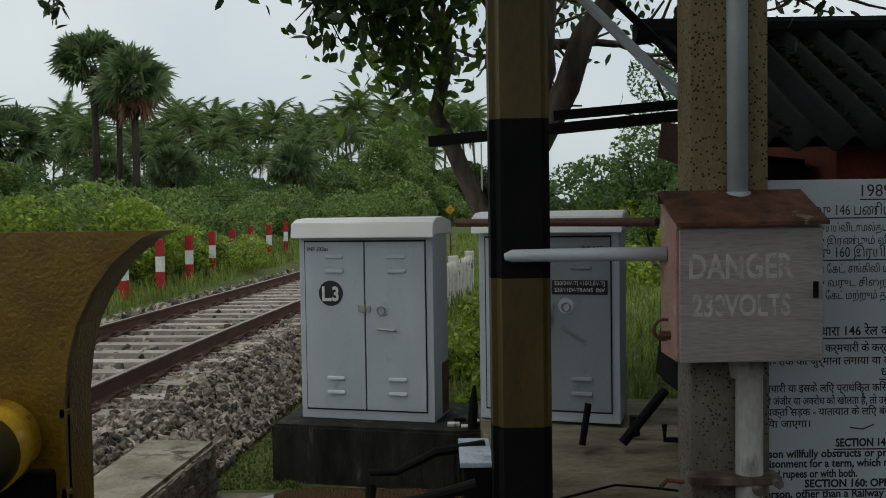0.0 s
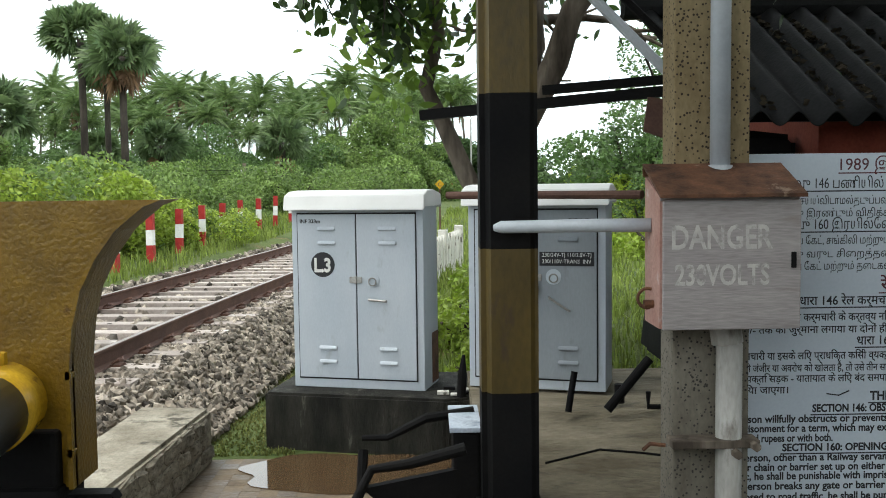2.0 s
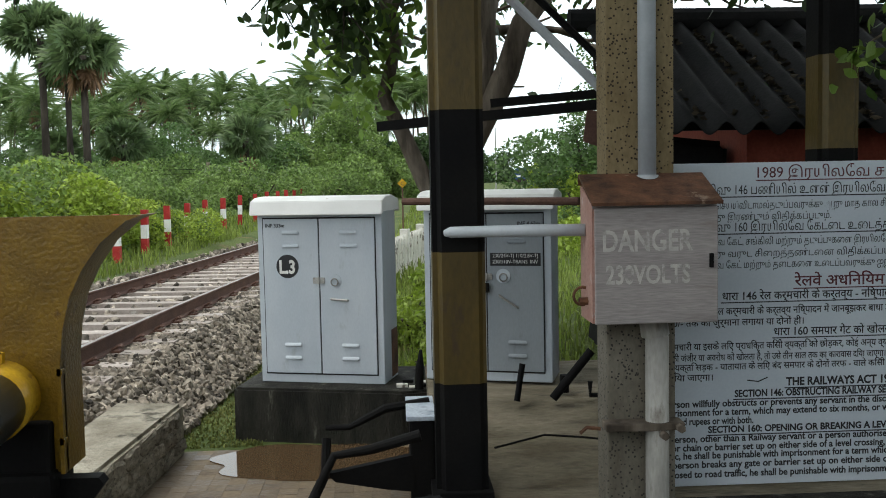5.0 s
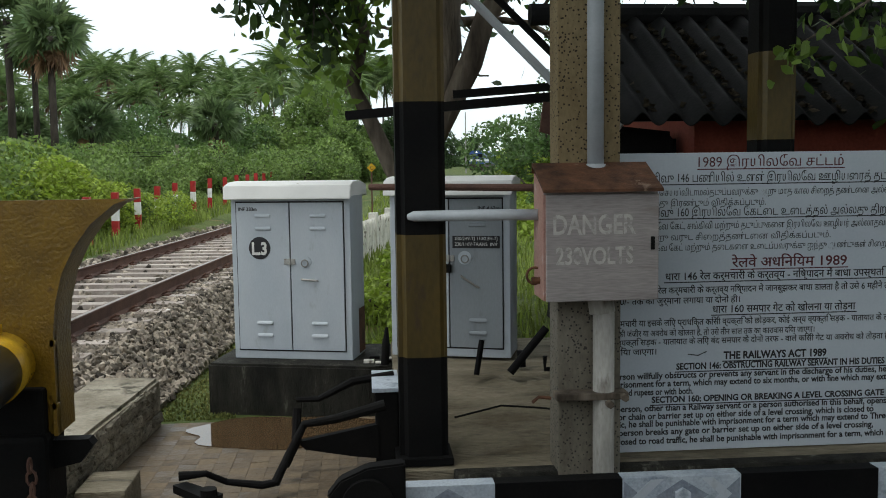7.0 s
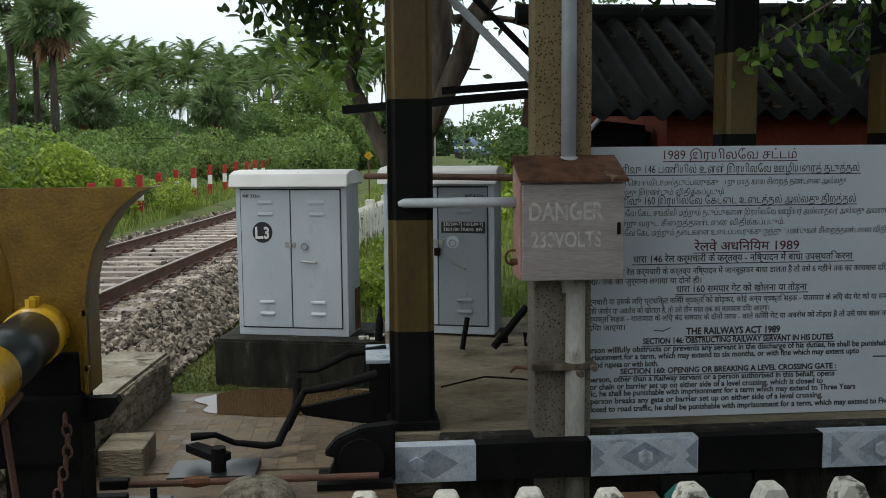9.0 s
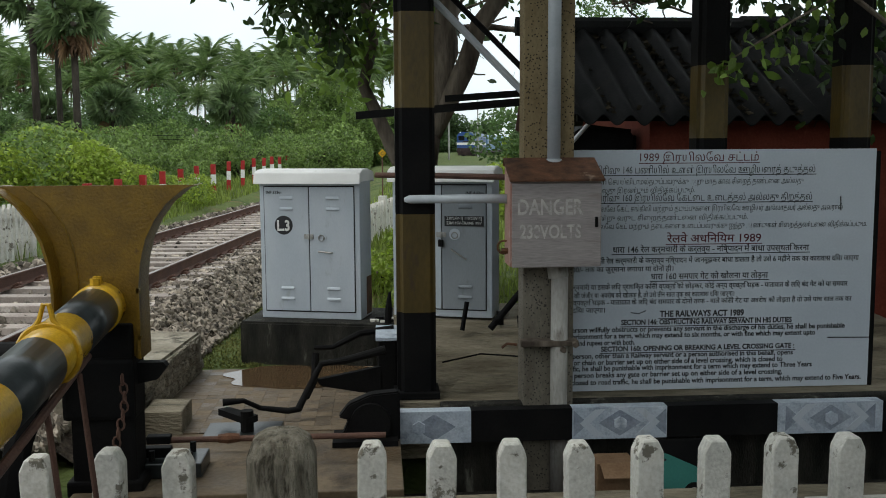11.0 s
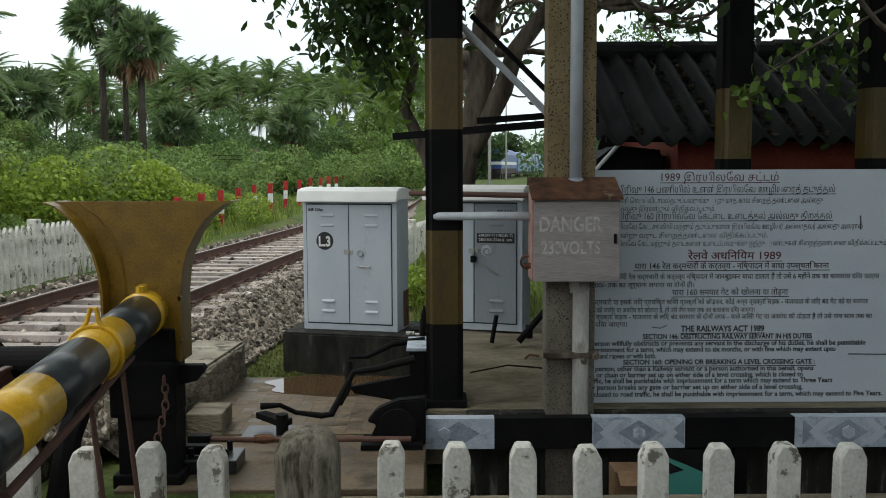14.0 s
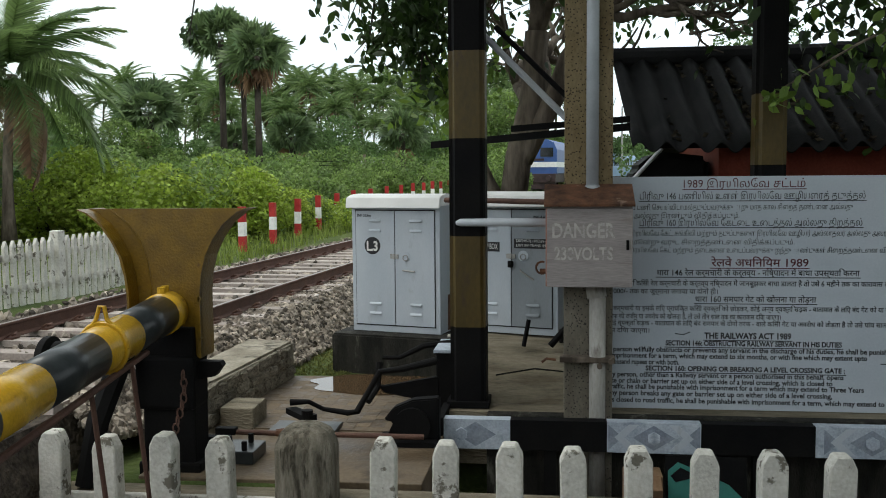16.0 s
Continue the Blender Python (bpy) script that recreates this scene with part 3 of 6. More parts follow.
# ---- relay cabinets ----
def build_cabinet(name, label, at, width, height, depth, marks, right_door="cabinet", handle_drop=0.010):
    cab = thing(name, label, "relay cabinet", "relay cabinets", at=at)
    part("body", boxed(0, width, 0, depth, 0.0, height, 0.008), "cabinet", cab)
    hw = width - 0.10
    bm = bmesh.new()
    add_box(bm, 0.045, 0.045 + hw, -0.0045, 0.02, 0.07, height - 0.05)
    part("door_gap", bm, "dark_gap", cab, "black rubber door seal")
    # roof: sheet folded with a sloping front lip
    bm = bmesh.new()
    add_prism(bm, [(-0.10, height - 0.03), (-0.075, height + 0.085), (0.02, height + 0.115), (depth * 0.5, height + 0.125), (depth + 0.02, height + 0.09), (depth + 0.05, height - 0.02), (depth, height - 0.005), (-0.02, height - 0.005)], "x", -0.03, width + 0.03)
    bmesh.ops.bevel(bm, geom=bm.edges[:], offset=0.006, segments=2, affect="EDGES")
    part("roof", bm, "cabinet_roof", cab, "white folded sheet roof with dirt along the lip")
    half = hw / 2
    for i in range(2):
        x0 = 0.045 + 0.006 + i * half
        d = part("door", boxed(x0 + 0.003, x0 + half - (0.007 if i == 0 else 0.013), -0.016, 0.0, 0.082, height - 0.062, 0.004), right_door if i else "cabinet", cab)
        for zz in (0.90, 0.815, 0.175, 0.09):
            z = 0.078 + (height - 0.14) * zz
            xm = x0 + half * (0.5 if i == 0 else 0.52)
            bm = bmesh.new()
            add_prism(bm, [(-0.016, z), (-0.034, z + 0.006), (-0.030, z + 0.022), (-0.016, z + 0.036)], "x", xm - 0.072, xm + 0.072)
            bmesh.ops.bevel(bm, geom=bm.edges[:], offset=0.004, segments=2, affect="EDGES")
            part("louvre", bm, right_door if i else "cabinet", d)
        if i == 1:
            z = height * 0.49
            part("handle", tube([(x0 + 0.10, -0.02, z + 0.006), (x0 + 0.10, -0.04, z + 0.006), (x0 + 0.24, -0.042, z + 0.006 - handle_drop), (x0 + 0.245, -0.03, z + 0.006 - handle_drop)], 0.009, 8), "steel", d, "bent steel handle")
            part("lock_plate", rod((x0 + 0.13, -0.016, z + 0.155), (x0 + 0.13, -0.021, z + 0.155), 0.056, n=24), "cabinet", d)
            part("lock_ring", tube([(x0 + 0.13 + 0.03 * math.cos(a), -0.028, z + 0.145 + 0.03 * math.sin(a)) for a in np.linspace(0, 6.28, 16)], 0.005, 6), "steel", d)
    bm = bmesh.new()
    z = height * 0.60
    add_box(bm, 0.045 + half - 0.05, 0.045 + half + 0.002, -0.026, -0.016, z - 0.025, z + 0.025, 0.003)
    add_box(bm, 0.045 + half + 0.008, 0.045 + half + 0.05, -0.026, -0.016, z - 0.025, z + 0.025, 0.003)
    add_box(bm, 0.045 + half - 0.008, 0.045 + half + 0.012, -0.036, -0.018, z - 0.03, z + 0.03, 0.004)
    part("hasp", bm, "steel", cab, "steel hasp over the door joint")
    for kind, text, x, z, size in marks:
        if kind == "small":
            lettering("marking", text, size, (x, -0.0175, z), cab, "ink", bold=0.02)
        elif kind == "disc":
            part("number_disc", rod((x, -0.0165, z), (x, -0.0185, z), 0.098, n=40), "ink", cab, "black painted disc")
            lettering("marking", text, size, (x - 0.07, -0.020, z - 0.055), cab, "letter_white", width=0.135, thick=0.001, bold=0.035)
        else:
            w, h = kind
            part("name_plate", boxed(x, x + w, -0.0195, -0.0165, z, z + h), "ink", cab, "black painted plate")
            rows = text.split("|")
            for r, line in enumerate(rows):
                lettering("marking", line, size, (x + 0.02, -0.021, z + h - (r + 1) * h / (len(rows) + 0.15) + 0.012), cab, "letter_white", width=w - 0.04, thick=0.0008)
    return cab


cab_yaw_a = math.degrees(math.atan2(-0.255, 0.967))
cabinet_a = build_cabinet("relay_cabinet", "pale grey two-door steel cabinet marked L.3 on a plinth", pose(-1.01, 7.37, 0.285, 0, 0, cab_yaw_a), 1.075, 1.43, 0.42,
                          [("small", "INF 333m", 0.075, 1.30, 0.042), ("disc", "L.3", 0.262, 0.975, 0.15)])
part("rust_patch", boxed(1.0753, 1.077, 0.22, 0.415, 0.02, 0.42), "rust", cabinet_a, "rust stain low on the side panel")
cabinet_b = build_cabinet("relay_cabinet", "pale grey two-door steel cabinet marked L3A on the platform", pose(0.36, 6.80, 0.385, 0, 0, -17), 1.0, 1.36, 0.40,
                          [("small", "INF 4.62m", 0.74, 1.21, 0.042), ((0.25, 0.10), "L3A P BOX", 0.12, 0.86, 0.085), ((0.39, 0.10), "230/24V-TJ 110/2.8V-TJ|230/110V-TRANS  INV", 0.53, 0.90, 0.04)], "cabinet_darker", 0.09)
part("padlock", boxed(0.47, 0.52, -0.06, -0.02, 0.70, 0.77, 0.01), "black", cabinet_b, "black padlock on the door joint")
bm = bmesh.new()
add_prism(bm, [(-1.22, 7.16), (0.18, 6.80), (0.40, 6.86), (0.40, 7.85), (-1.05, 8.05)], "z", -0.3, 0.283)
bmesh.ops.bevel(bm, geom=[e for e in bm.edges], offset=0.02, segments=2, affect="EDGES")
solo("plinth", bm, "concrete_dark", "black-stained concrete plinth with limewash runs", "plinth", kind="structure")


# ---- painted steel columns ----
def column_bands(col, x0, x1, y0, y1, bands):
    """A channel-section steel column: web and two flanges, painted in bands."""
    for z0, z1, mat in bands:
        bm = bmesh.new()
        w = x1 - x0
        out = [(x0, y1), (x0, y0 + 0.05), (x0 + 0.03, y0 + 0.05), (x0 + 0.055, y0), (x1 - 0.045, y0), (x1 - 0.02, y0 + 0.02), (x1, y0 + 0.02), (x1, y1), (x1 - 0.03, y1), (x1 - 0.035, y1 - 0.05), (x0 + 0.05, y1 - 0.05), (x0 + 0.045, y1)]
        add_prism(bm, out, "z", z0, z1)
        part("painted_band", bm, mat, col, "old yellow paint, colour darkened for shade" if mat != "black" else "black paint")


near_col = thing("gate_column", "steel gate column painted in black and yellow bands", "steel column", "striped columns")
column_bands(near_col, 0.36, 0.68, 5.10, 5.38, [(0.0, 0.70, "black"), (0.70, 1.51, "shaded_yellow"), (1.51, 2.37, "black"), (2.37, 3.13, "shaded_yellow"), (3.13, 4.3, "black")])
part("base_plate", boxed(0.33, 0.71, 5.06, 5.42, -0.02, 0.035, 0.006), "black", near_col)
for x0, x1 in ((3.14, 3.42), (4.50, 4.78)):
    c = thing("shed_column", "steel shed column painted in black and yellow bands", "steel column", "striped columns")
    column_bands(c, x0, x1, 5.95, 6.2, [(0.30, 2.12, "black"), (2.12, 2.78, "shaded_yellow"), (2.78, 4.2, "black")])


# ---- pitted concrete post with junction box, pipes and clamp ----
def build_post_and_box():
    post = thing("concrete_post", "pitted buff concrete post behind the junction box", "concrete post")
    part("upper_post", boxed(1.37, 1.77, 4.86, 5.12, 1.4, 4.3, 0.012), "pitted", post, "buff painted upper length")
    part("lower_post", boxed(1.365, 1.775, 4.855, 5.125, -0.76, 1.4, 0.012), "pitted_low", post, "bare grey lower length")
    pipe = thing("conduit_pipe", "pale grey conduit pipe running down the post", "pipe")
    part("pipe_length", rod((1.60, 4.82, 1.93), (1.60, 4.82, 4.3), 0.052, n=20), "pipe_grey", pipe, smooth=True)
    part("pipe_collar", rod((1.60, 4.82, 1.90), (1.60, 4.82, 1.955), 0.064, n=20), "pipe_grey", pipe)
    low = thing("cable_pipe", "dirty white plastic cable pipe below the junction box", "pipe")
    part("pipe_length", rod((1.645, 4.785, -0.745), (1.645, 4.785, 1.02), 0.068, n=20), "pvc", low, smooth=True)
    part("reducer", rod((1.64, 4.80, 1.02), (1.62, 4.80, 1.16), 0.082, n=20), "pvc", low)
    clampo = thing("pipe_clamp", "rusty bolted steel clamp round post and pipe", "clamp")
    part("strap", boxed(1.33, 1.79, 4.712, 4.852, 0.475, 0.52, 0.008), "bark", clampo)
    part("bolt", rod((1.66, 4.66, 0.455), (1.66, 4.74, 0.455), 0.024, n=6), "bark", clampo)
    part("bolt", rod((1.755, 4.66, 0.495), (1.755, 4.74, 0.495), 0.024, n=6), "bark", clampo)
    part("tail", tube([(1.30, 4.75, 0.49), (1.22, 4.75, 0.50), (1.18, 4.74, 0.47)], 0.012, 6), "rust", clampo)
    box = thing("junction_box", "grey sheet-metal junction box with rusty lid, lettered DANGER", "junction box")
    x0, x1, y0, y1, z0, z1 = 1.215, 1.905, 4.52, 4.85, 1.14, 1.80
    bm = bmesh.new()
    add_prism(bm, [(y0 + 0.012, z0), (y0 + 0.012, z1 - 0.005), (y1, z1 + 0.10), (y1, z0)], "x", x0, x1)
    part("case", bm, "box_side", box, "faded red case sides")
    part("front_door", boxed(x0 + 0.012, x1 + 0.006, y0 - 0.012, y0 + 0.012, z0 - 0.004, z1 - 0.025, 0.006), "old_wood", box, "weathered grey front")
    part("front_strip", boxed(x0, x1, y0 - 0.004, y0 + 0.011, z1 - 0.024, z1 - 0.002), "old_wood", box)
    bm = bmesh.new()
    add_prism(bm, [(y0 - 0.05, z1 - 0.01), (y0 - 0.05, z1 + 0.008), (y1 - 0.01, z1 + 0.165), (y1 + 0.01, z1 + 0.165), (y1 + 0.01, z1 + 0.10), (y1 - 0.01, z1 + 0.145)], "x", x0 - 0.012, x1 + 0.022)
    part("lid", bm, "rust", box, "rusty sloping lid")
    lettering("marking", "DANGER", 0.165, (x0 + 0.055, y0 - 0.0125, 1.54), box, "letter_faded", width=0.50, thick=0.001, bold=0.02)
    lettering("marking", "230VOLTS", 0.145, (x0 + 0.07, y0 - 0.0125, 1.36), box, "letter_faded", width=0.47, thick=0.001, bold=0.02)
    part("catch", boxed(x1 - 0.045, x1 - 0.022, y0 - 0.03, y0 - 0.012, 1.44, 1.52, 0.005), "black", box)
    part("latch_bolt", rod((x0, 4.66, 1.25), (x0 - 0.05, 4.66, 1.25), 0.022, n=8), "rust", box)
    part("latch_ring", tube([(x0 - 0.03 - 0.05 * math.sin(a), 4.66, 1.28 + 0.05 * math.cos(a)) for a in np.linspace(-0.4, 3.4, 12)], 0.009, 6), "rust", box)


build_post_and_box()
arm = thing("horizontal_pipe", "pale grey pipe running sideways from the junction box", "pipe")
part("pipe_length", tube([(0.43, 5.06, 1.63), (0.47, 5.05, 1.635), (0.9, 4.88, 1.645), (1.22, 4.72, 1.65)], [0.018, 0.034, 0.036, 0.036], 14), "pipe_grey", arm, smooth=True)
solo("dark_pipe", tube([(0.2, 6.2, 1.80), (0.8, 5.8, 1.80), (1.30, 5.3, 1.80)], 0.026, 10), "rail_rust", "dark rusty pipe in front of the cabinet roof", "pipe")


# ---- notice board ----
def build_board():
    board = thing("notice_board", "white notice board with black and maroon legal text", "notice board")
    y = 5.18
    part("panel", boxed(1.60, 4.42, y, y + 0.025, -0.015, 2.02, 0.004), "board", board)
    part("frame_post", boxed(4.40, 4.47, y + 0.02, y + 0.09, -0.05, 2.0), "black", board)
    part("frame_post", boxed(1.43, 1.475, y + 0.03, y + 0.07, -0.05, 1.3), "white_paint", board)
    f = y - 0.0005
    rows = [
        ("1989 இரயிலேவ சட்டம்", 2.39, 3.40, 1.925, 0.095, "ink_red", 1),
        ("பிரிவு 146 பணியில் உளள் இரயிலேவ ஊழியைரத் தடுத்தல்", 2.02, 3.89, 1.825, 0.082, "ink", 1),
        ("ஊழியைரப் பணி ெசயய்விடாமல்தடுப்பவருக்கு ஆறு மாத கால சிைறத் தண்டைன அல்லது", 1.72, 3.79, 1.735, 0.062, "ink", 0),
        ("அபராதம் அல்லது இரண்டும் விதிக்கப்படும்.", 1.72, 2.86, 1.665, 0.060, "ink", 0),
        ("பிரிவு 160 இரயிலேவ ேகட்ைட உைடத்தல் அல்லது திறத்தல்", 2.02, 3.87, 1.595, 0.080, "ink", 1),
        ("மூடியுள்ள இரயிலேவ ேகட், சங்கிலி மற்றும் தடுப்புகைள இரயிலேவ ஊழியர் அல்லாதவர் அல்லது அவரால்", 1.66, 4.14, 1.51, 0.062, "ink", 0),
        ("திறந்தால் மூன்று வருட சிைறத்தண்டைன விதிக்கப்படும்.", 1.66, 3.32, 1.435, 0.060, "ink", 0),
        ("மூடியுள்ள இரயிலேவ ேகட் மற்றும் தைடகைள உைடப்பவருக்கு ஐந்து ஆண்டுகள் சிைறத்தண்டைன விதிக்கப்படும்.", 1.64, 4.36, 1.365, 0.060, "ink", 0),
        ("रेलवे अधिनियम 1989", 2.63, 3.44, 1.245, 0.095, "ink_red", 1),
        ("धारा 146 रेल कर्मचारी के कर्तव्य - निष्पादन में बाधा उपस्थति करना", 2.17, 3.86, 1.165, 0.072, "ink", 1),
        ("यदि कोई व्यक्ति किसी रेल कर्मचारी के कर्तव्य निष्पादन में जानबूझकर बाधा डालता है तो उसे 6 महीने तक का कारावास दिया जाएगा", 1.64, 4.30, 1.075, 0.062, "ink", 0),
        ("या रु 1000/- तक का जुर्माना लगाया या दोनों ही।", 1.66, 2.69, 1.005, 0.060, "ink", 0),
        ("धारा 160 समपार गेट को खोलना या तोड़ना", 2.50, 3.51, 0.935, 0.072, "ink", 1),
        ("यदि रेल कर्मचारी या इसके लिए प्राधिकृत किसी व्यक्ति को छोड़कर, कोई अन्य व्यक्ति सड़क - यातायात के लिए बंद गेट को या समपार", 1.64, 4.21, 0.855, 0.060, "ink", 0),
        ("के दोनों तरफ की जंजीर या अवरोध को खोलता है, तो उसे तीन साल तक का कारावास दिया जाएगा।", 1.62, 3.22, 0.785, 0.058, "ink", 0),
        ("2. यदि कोई व्यक्ति सड़क - यातायात के लिए बंद समपार के दोनों तरफ - वाले किसी गेट या अवरोध को तोड़ता है तो उसे पांच साल तक का", 1.60, 4.25, 0.725, 0.058, "ink", 0),
        ("कारावास दिया जाएगा।", 1.62, 2.11, 0.66, 0.058, "ink", 0),
        ("THE RAILWAYS ACT 1989", 2.58, 3.31, 0.615, 0.072, "ink", 1),
        ("SECTION 146: OBSTRUCTING RAILWAY SERVANT IN HIS DUTIES", 2.25, 3.73, 0.550, 0.062, "ink", 1),
        ("If any person willfully obstructs or prevents any servant in the discharge of his duties, he shall be punishable", 1.66, 4.20, 0.492, 0.062, "ink", 0),
        ("with imprisonment for a term, which may extend to six months, or with fine which may extent upto", 1.66, 3.94, 0.437, 0.062, "ink", 0),
        ("One thousand rupees or with both.", 1.66, 2.37, 0.380, 0.062, "ink", 0),
        ("SECTION 160: OPENING OR BREAKING A LEVEL CROSSING GATE :", 2.08, 3.76, 0.325, 0.060, "ink", 1),
        ("1) If any person, other than a Railway servant or a person authorised in this behalf, opens", 1.64, 3.75, 0.268, 0.062, "ink", 0),
        ("any gate or chain or barrier set up on either side of a level crossing, which is closed to", 1.64, 3.66, 0.212, 0.062, "ink", 0),
        ("road traffic, he shall be punishable with imprisonment for a term which may extend to Three Years", 1.64, 3.92, 0.160, 0.062, "ink", 0),
        ("2) If any person breaks any gate or barrier set up on either side of a level crossing,", 1.64, 3.66, 0.102, 0.062, "ink", 0),
        ("which is closed to road traffic, he shall be punishable with imprisonment for a term, which may extend to Five Years.", 1.62, 4.36, 0.040, 0.062, "ink", 0),
    ]
    for text, x0, x1, z, size, mat, under in rows:
        lettering("text_line", text, size, (x0, f, z), board, mat, width=x1 - x0, thick=0.0008, bold=0.034 if under else 0.026)
        if under:
            part("underline", boxed(x0 - 0.01, x1 + 0.01, y - 0.0018, y + 0.001, z - 0.020, z - 0.013), mat, board)
    part("scratch", tube([(2.33, y - 0.002, 0.655), (2.40, y - 0.002, 0.645), (2.46, y - 0.002, 0.67)], 0.004, 5), "ink", board)
    part("scratch", tube([(4.12, y - 0.002, 1.62), (4.125, y - 0.002, 1.50)], 0.005, 5), "ink", board)
    part("scratch", tube([(4.05, y - 0.002, 0.41), (4.42, y - 0.002, 0.405)], 0.005, 5), "ink", board)


build_board()


# ---- black and white barrier beam ----
def build_beam():
    beam = thing("barrier_beam", "black and white striped barrier beam with bolts", "barrier beam")
    y0, y1, z0, z1 = 4.60, 4.72, -0.250, 0.005
    edges = [0.34, 0.92, 1.72, 2.48, 3.38, 4.25, 5.2]
    for i, (a, b) in enumerate(zip(edges, edges[1:])):
        w = i % 2 == 0
        s = part("stripe", boxed(a, b, y0, y1, z0, z1, 0.004), "beam_white" if w else "black", beam, "dull white stripe" if w else "black stripe")
        if w:
            xm = (a + b) / 2
            part("bolt", rod((xm - (0.12 if i == 0 else 0), y0 - 0.03, -0.12), (xm - (0.12 if i == 0 else 0), y0, -0.12), 0.055, n=6), "beam_white", s)
            if i:
                for sg in (-1, 1):
                    part("chevron", prism([(xm + sg * 0.12, -0.228), (xm + sg * 0.20, -0.228), (xm + sg * 0.32, -0.12), (xm + sg * 0.20, -0.01), (xm + sg * 0.12, -0.01), (xm + sg * 0.24, -0.12)], "y", y0 - 0.004, y0 + 0.001), "cabinet", s)
            part("diamond", prism([(xm - 0.17, -0.12), (xm, -0.225), (xm + 0.17, -0.12), (xm, -0.015)], "y", y0 - 0.003, y0 + 0.001), "beam_blue", s, "slate blue diamond")
            if i:
                for sg in (-1, 1):
                    part("wedge", prism([(xm + sg * 0.25, -0.12), (xm + sg * 0.37, -0.225), (xm + sg * 0.37, -0.015)], "y", y0 - 0.003, y0 + 0.001), "beam_blue", s, "slate blue wedge")
    part("bracket", boxed(0.30, 0.36, 4.55, 5.1, -0.165, 0.02), "black", beam)
    for x in (1.25, 2.95, 4.7):
        part("support", boxed(x - 0.05, x + 0.05, y0 + 0.02, y1 - 0.02, -0.745, z0), "black", beam)


build_beam()


# ---- picket fence of concrete pales and the stone post ----
def build_pickets():
    fence = thing("picket_fence", "limewashed concrete picket fence, paint flaking", "fence")
    bm = bmesh.new()
    w, d = 0.086, 0.065
    add_prism(bm, [(-w, -0.78), (w, -0.78), (w, 0.13), (w * 0.55, 0.21), (-w * 0.55, 0.21), (-w, 0.13)], "y", -d, d)
    bmesh.ops.bevel(bm, geom=bm.edges[:], offset=0.010, segments=1, affect="EDGES")
    me = mesh_from("picket", bm, "concrete_pale")
    rng = random.Random(4)
    for x in [-0.97 - 0.41 * i for i in range(6)] + [0.16 + 0.4205 * i for i in range(13)]:
        ob = new("picket", me)
        ob.parent = fence
        ob.matrix_basis = pose(x + rng.uniform(-0.012, 0.012), 2.93 + rng.uniform(-0.01, 0.01), 0.075 + rng.uniform(-0.02, 0.02), 0, rng.uniform(-1.2, 1.2), rng.uniform(-4, 4))
    for z in (-0.21, -0.60):
        part("fence_rail", boxed(-3.7, 5.6, 2.985, 3.035, z - 0.05, z + 0.05, 0.008), "concrete_pale", fence)


build_pickets()
bm = bmesh.new()
prof = [(0.205, -0.8), (0.20, 0.27), (0.165, 0.37), (0.09, 0.42)]
rings = []
for r, z in prof:
    rings.append([bm.verts.new((-0.375 + r * sx, 2.95 + r * sy, z - 0.03)) for sx, sy in ((-1, -0.5), (-0.5, -0.9), (0.5, -0.9), (1, -0.5), (1, 0.5), (0.5, 0.9), (-0.5, 0.9), (-1, 0.5))])
for a, b in zip(rings, rings[1:]):
    for k in range(8):
        bm.faces.new((a[k], a[(k + 1) % 8], b[(k + 1) % 8], b[k]))
bm.faces.new(rings[-1])
bmesh.ops.bevel(bm, geom=bm.edges[:], offset=0.012, segments=1, affect="EDGES")
solo("fence_post", bm, "stone_post", "stout grey lichen-stained concrete fence post with chamfered top", "fence post")


